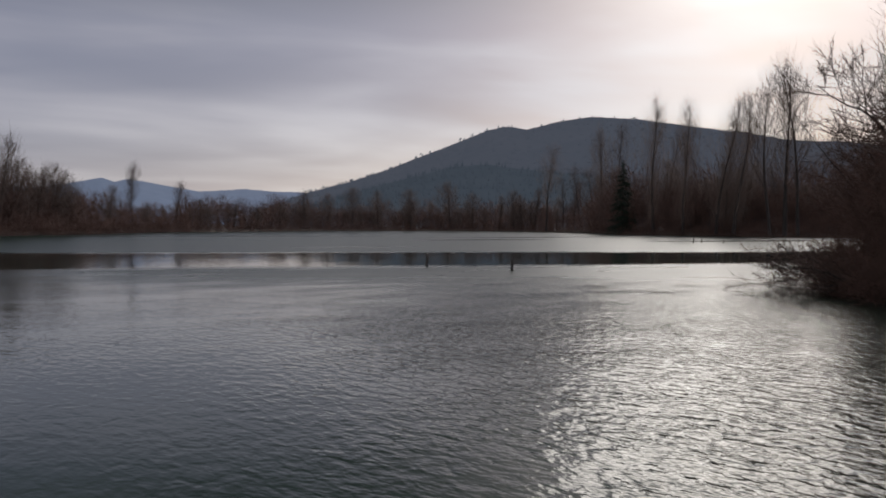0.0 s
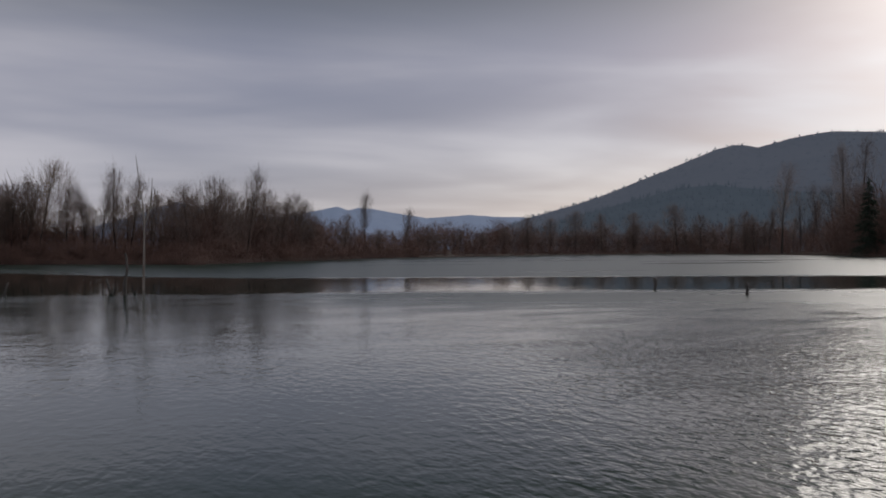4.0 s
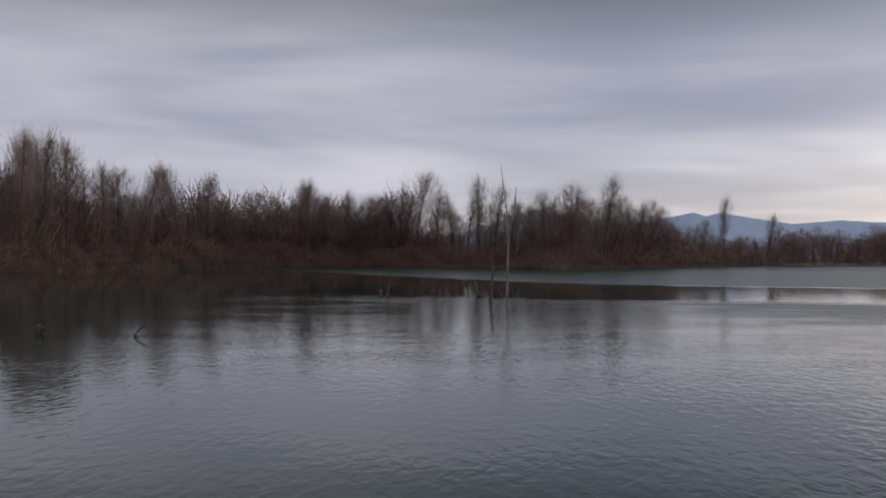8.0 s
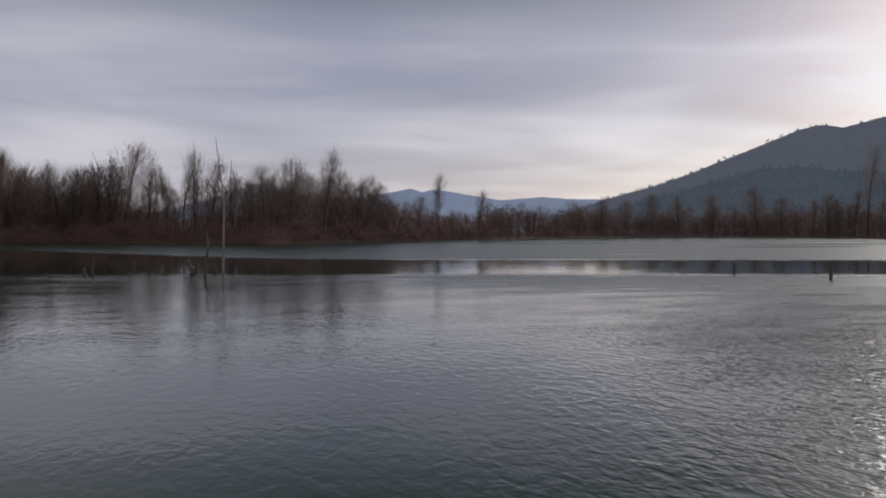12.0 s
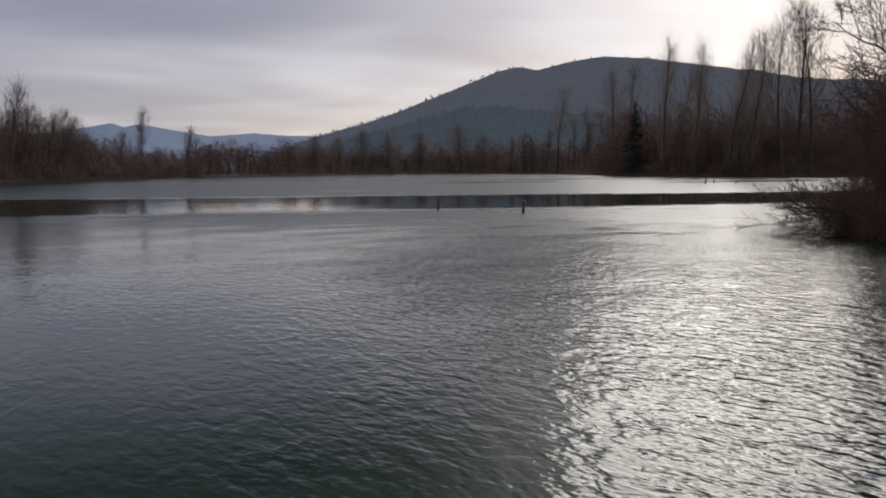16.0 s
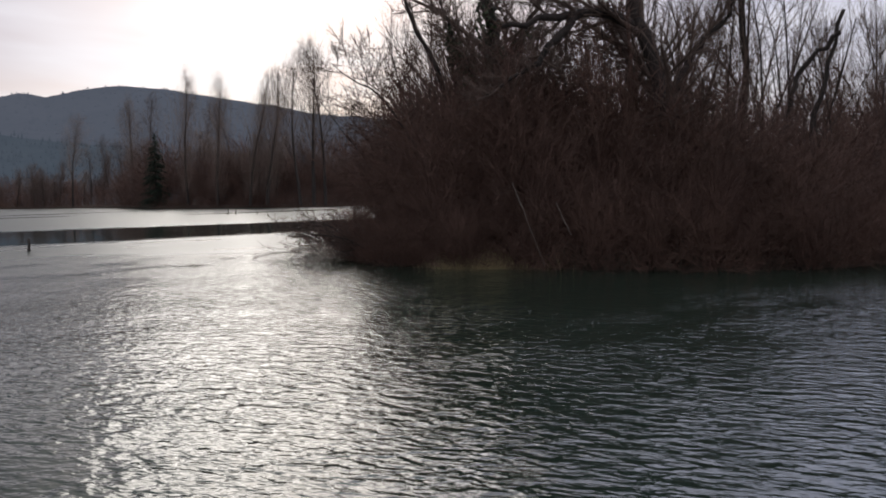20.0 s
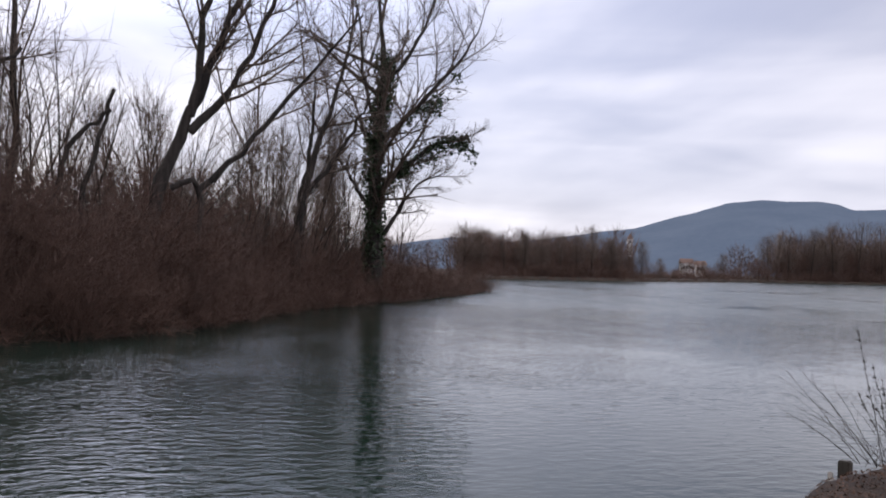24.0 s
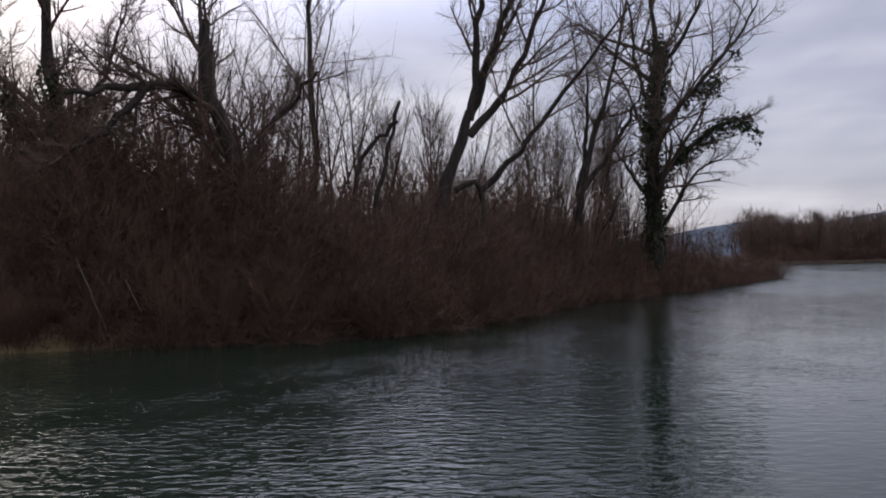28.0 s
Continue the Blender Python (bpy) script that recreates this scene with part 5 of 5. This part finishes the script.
def undergrowth():
    """Low tangled twigs at the spit's edge, drooping to the water."""
    rng = np.random.default_rng(86)
    shape = Shape()
    for i in range(0, 16):
        (ax, ay), (bx, by) = SPIT[i], SPIT[i + 1]
        long = math.hypot(bx - ax, by - ay)
        gap = 0.75 if ax < 40 else 1.3
        for u in np.arange(0, 1, gap / long):
            for depth, tall in ((0.15, 0.9), (0.9, 1.4), (1.9, 1.7)):
                x = ax + (bx - ax) * u - (by - ay) / long * depth + rng.normal() * 0.2
                y = ay + (by - ay) * u + (bx - ax) / long * depth + rng.normal() * 0.2
                n = 85
                q = unit(rng.normal(size=(n, 3))) * rng.random((n, 1)) ** 0.4
                k = tall * rng.uniform(0.7, 1.2) * (1.0 if ax < 50 else 0.7)
                z = max(float(spit_height(np.array([[x, y]]))[0]), -0.05)
                at = np.stack([x + q[:, 0] * 0.7, y + q[:, 1] * 0.7, z + np.abs(q[:, 2]) * k * 0.8], 1)
                way = unit(q * (0.9, 0.9, 0.3) + (-0.15, -0.1, 0.3) + rng.normal(size=(n, 3)) * 0.5)
                spikes(shape, at, at + way * rng.uniform(0.25, 0.8, (n, 1)), 0.011)
    tagged(new("undergrowth", shape.mesh("undergrowth", RED_TWIG)), "tangled brown undergrowth drooping to the water along the spit", "thicket", kind="stuff")


undergrowth()
rng = np.random.default_rng(81)
tufts("dead_grass", "straw-coloured dead grass at the foot of the thicket", [(23.0 + 0.2 * rng.normal(), y, 1.0) for y in np.arange(9.0, 12.0, 0.2)], 0.6, 170, STRAW, spit_height, 82, 0.011)
tufts("dead_grass", "brown dead grass along the spit's waterline", [(x + nx, y + ny, 1.0) for x, y, nx, ny in
      [(SPIT[i][0] + (SPIT[i + 1][0] - SPIT[i][0]) * u, SPIT[i][1] + (SPIT[i + 1][1] - SPIT[i][1]) * u, 0.3, 0.25) for i in range(5, 16) for u in np.arange(0, 1, 0.12)]], 0.5, 40, EARTH, spit_height, 83, 0.010, 0.4)
tufts("dead_grass", "short dead grass and moss on the bank's crest", [(x, y, 1.0) for x, y in rng.uniform((6.4, -14), (8.0, -9.2), (50, 2))], 0.07, 60, STRAW, bank_height, 84, 0.003, 0.25)

MOSS = matter("mossy_grass", (0.045, 0.048, 0.016), (0.13, 0.115, 0.045), size=1.2, fine=8.0, bump=0, isle=0.5)
tufts("moss", "dull green moss and grass along the bank's edge", [(x + rng.normal() * 0.25 - 0.25, y, 1.0) for y in np.arange(-12.0, -8.6, 0.07) for x in [float(np.interp(y, [-13, -11.2, -10.2, -9.2, -8.2], [7.4, 7.8, 8.0, 8.2, 8.5]))]],
      0.05, 60, MOSS, bank_height, 87, 0.003, 0.16)


# ---- the near bank ----
tufts("dead_grass", "red-brown dead grass tufted round the weed stalks", [(x, y, 1.0) for x, y in rng.normal((8.12, -7.25), (0.16, 0.32), (26, 2))], 0.13, 70, RED_TWIG, bank_height, 85, 0.003, 0.10)


def leaf_litter():
    rng = np.random.default_rng(91)
    n = 42000
    xy = rng.uniform((4.6, -14.5), (8.9, -4.2), (n, 2))
    xy = xy[inside(xy, BANK) > -0.1]
    z = bank_height(xy) + 0.012
    n = len(xy)
    at = np.column_stack([xy, z])
    a = unit(np.column_stack([rng.normal(size=(n, 2)), rng.normal(size=n) * 0.35]))
    b = unit(np.cross(a, np.array([0, 0, 1.0]) + rng.normal(size=(n, 3)) * 0.25))
    size = rng.uniform(0.006, 0.016, (n, 1))
    curl = np.array([0, 0, 1.0]) * size * rng.uniform(0, 0.6, (n, 1))
    v = np.stack([at - a * size * 1.3, at - b * size * 0.7 + curl, at + a * size * 1.3, at + b * size * 0.7 + curl * 0.6], 1)
    i = np.arange(n)[:, None] * 4
    shape = Shape().add(v, None, np.concatenate([i + [0, 1, 2], i + [0, 2, 3]]))
    tagged(new("fallen_leaves", shape.mesh("fallen_leaves", LEAF)), "dry brown leaves scattered over the bank", "leaves", kind="stuff")


def weed_clump():
    """Dead stalks at the water's edge: thin leaning canes, some with seed heads."""
    rng = np.random.default_rng(92)
    at = np.array([8.38, -6.85, 0.2])
    thing = tagged(new("weed_clump"), "tall dead weed stalks with seed heads on the bank", "plant")
    thing.matrix_basis = Matrix.Translation(at)
    side = unit(np.array([[-0.70, -0.72, 0.0]]))[0]
    canes = [(-0.15, -0.95, 1.0), (-0.2, -1.05, 0.55), (-0.1, -0.70, 1.05), (-0.05, -0.50, 0.85), (0.0, -0.12, 1.62), (0.05, 0.0, 1.0), (0.1, 0.12, 1.18), (0.15, 0.30, 1.38), (0.2, 0.36, 0.9),
             (0.25, 0.50, 1.22), (0.3, 0.66, 1.02), (0.2, 0.20, 0.7), (-0.1, -0.45, 0.55), (0.35, 0.60, 0.6)]
    canes += [(rng.uniform(-0.2, 0.4), rng.uniform(-1.0, 0.7), rng.uniform(0.35, 1.0)) for _ in range(22)]
    for k, (s, e, h) in enumerate(canes):
        foot = side * s + rng.normal(size=3) * (0.06, 0.06, 0) + np.array([-0.10, -0.02, -0.06])
        tip = side * e * 0.9 + np.array([rng.normal() * 0.1, rng.normal() * 0.1, h * 0.82])
        p, ln = line([foot, foot * 0.55 + tip * 0.45 + np.array([0, 0, 0.05]), tip], 9)
        p[1:-1] += rng.normal(size=(7, 3)) * 0.004
        shape = Shape()
        thick = 0.0044 if k < 14 else 0.0030
        tubes(shape, p[None], np.linspace(thick, 0.0011, 9)[None], 5)
        kid, kl, _ = sprout(rng, p[None], np.array([ln]), 11, 0.3, 1, 30, 10, 0.20, 3, 0.25, 0.07)
        tubes(shape, kid, np.full((11, 3), 0.0011) * np.linspace(1, 0.5, 3), 3)
        cane = part("stalk", shape, BARK, thing)
        if e > -0.2 and h > 0.65:
            # dried husks and curled leaves in loose tufts up the stalk
            head = Shape()
            tubes(head, p[2:][None], np.linspace(thick * 0.95, 0.0022, 7)[None], 5)
            for u in rng.uniform(0.30, 0.98, 9):
                at_ = p[int(u * 8)] * (1 - (u * 8) % 1) + p[min(int(u * 8) + 1, 8)] * ((u * 8) % 1)
                n, big = 12, rng.uniform(0.5, 1.3)
                top = at_ + rng.normal(size=(n, 3)) * 0.005 * big
                spikes(head, top, top + rng.normal(size=(n, 3)) * 0.013 * big + (0, 0, 0.006), 0.0040 * big)
            part("seed_head", head, BARK, cane, "curled dry husks")


def bramble(x, y, seed):
    rng = np.random.default_rng(seed)
    thing = tagged(new("bramble"), "low tangle of dead bramble stems on the bank", "plant")
    z = float(bank_height(np.array([[x, y]]))[0])
    thing.matrix_basis = Matrix.Translation((x, y, z))
    a = rng.uniform(0, 6.3, 15)
    way = unit(np.stack([np.cos(a), np.sin(a), rng.uniform(0.3, 1.4, 15)], 1))
    p = run(rng, rng.normal(size=(15, 3)) * (0.16, 0.16, 0), way, rng.uniform(0.2, 0.6, 15), 6, -0.9, 0.12)
    shape = Shape()
    tubes(shape, p, np.full((15, 6), 0.003) * np.linspace(1, 0.4, 6), 4)
    kid, _, _ = sprout(rng, p, np.full(15, 0.4), 9, 0.1, 1, 40, 14, 0.35, 2, 0.0, 0.1)
    spikes(shape, kid[:, 0], kid[:, 1], 0.002)
    part("canes_tangle", shape, RED_TWIG, thing)


def slab(name, size, material, parent, m, bevel=0.008, label=""):
    bm = bmesh.new()
    bmesh.ops.create_cube(bm, size=1.0)
    bmesh.ops.scale(bm, vec=size, verts=bm.verts)
    bmesh.ops.bevel(bm, geom=list(bm.edges), offset=bevel, segments=2, affect="EDGES")
    for v in bm.verts:
        v.co += Vector([0.5 * bevel * noise.noise(v.co * 17 + Vector((k, 0, 0))) for k in range(3)])
    bm.transform(m)
    me = bpy.data.meshes.new(name)
    bm.to_mesh(me)
    bm.free()
    me.materials.append(material)
    ob = new(name, me)
    ob.parent = parent
    return tagged(ob, label) if label else ob


leaf_litter()
weed_clump()
bramble(8.1, -7.6, 95)
bramble(7.75, -7.95, 96)
bramble(7.9, -8.7, 97)
edging = tagged(new("bank_edging"), "weathered wooden stake and board holding up the bank's edge", "edging")
edging.matrix_basis = Matrix.Translation((7.95, -6.1, 0.0))
slab("stake", (0.11, 0.11, 0.95), WET, edging, Matrix.Translation((0.1, -0.15, -0.21)) @ Matrix.Rotation(0.5, 4, "Z"), 0.012)
slab("board", (1.5, 0.05, 0.26), DEAD, edging, Matrix.Translation((-0.42, 0.42, 0.02)) @ Matrix.Rotation(radians(142), 4, "Z"), 0.008)
block = tagged(new("mooring_stub"), "short dark sawn timber stub at the water's edge", "stump")
block.matrix_basis = Matrix.Translation((8.42, -8.30, 0.20))
slab("stub", (0.15, 0.12, 0.2), WET, block, Matrix.Translation((0, 0, -0.02)) @ Matrix.Rotation(0.7, 4, "Z"), 0.012)


# ---- houses beyond the far shore ----
def house(name, az, d, wide, deep, high, peak, label, tower=False):
    thing = tagged(new(name), label, "building")
    thing.matrix_basis = Matrix.Translation(spot(az, d, 1.0)) @ Matrix.Rotation(radians(az + 8), 4, "Z")
    slab("wall", (wide, deep, high), PLASTER, thing, Matrix.Translation((0, 0, high / 2)), 0.03)
    bm = bmesh.new()
    w, e = wide / 2 + 0.4, deep / 2 + 0.4
    ends = [(-w, -e), (w, -e), (w, e), (-w, e)]
    low = [bm.verts.new((x, y, high)) for x, y in ends]
    if tower:
        top = [bm.verts.new((0, 0, high + peak))] * 2
    else:
        top = [bm.verts.new((-w, 0, high + peak)), bm.verts.new((w, 0, high + peak))]
    for ring in ((low[0], low[1], top[1], top[0]), (low[2], low[3], top[0], top[1]), (low[1], low[2], top[1]), (low[3], low[0], top[0])):
        bm.faces.new(list(dict.fromkeys(ring)))
    bm.faces.new(low[::-1])
    me = bpy.data.meshes.new("roof")
    bm.to_mesh(me)
    bm.free()
    me.materials.append(ROOF)
    new("roof", me).parent = thing
    for i in range(1 if tower else 3):
        x = 0 if tower else (i - 1) * wide * 0.3
        pane = slab("window", (0.9, 0.12, 1.3), GLASS, thing, Matrix.Translation((x, -deep / 2 - 0.02, high - 1.6)), 0.02)


PLASTER = matter("pale_plaster", (0.62, 0.60, 0.57), (0.78, 0.76, 0.73), size=0.4, fine=6.0, bump=0.2)
ROOF = matter("brown_roof_tiles", (0.14, 0.09, 0.07), (0.24, 0.15, 0.12), size=0.8, fine=5.0, bump=0.3)
GLASS = matter("dark_window_glass", (0.02, 0.022, 0.025), (0.04, 0.045, 0.05), rough=0.15, bump=0)
house("house", -120.2, 395, 4.6, 6.0, 5.4, 2.0, "white house with a brown roof behind the shore trees")
house("house", -121.0, 400, 3.8, 6.0, 4.8, 1.8, "white house with a brown roof behind the shore trees")
house("church_tower", -116.9, 620, 3.4, 3.4, 23.0, 4.0, "pale church tower above the trees", True)
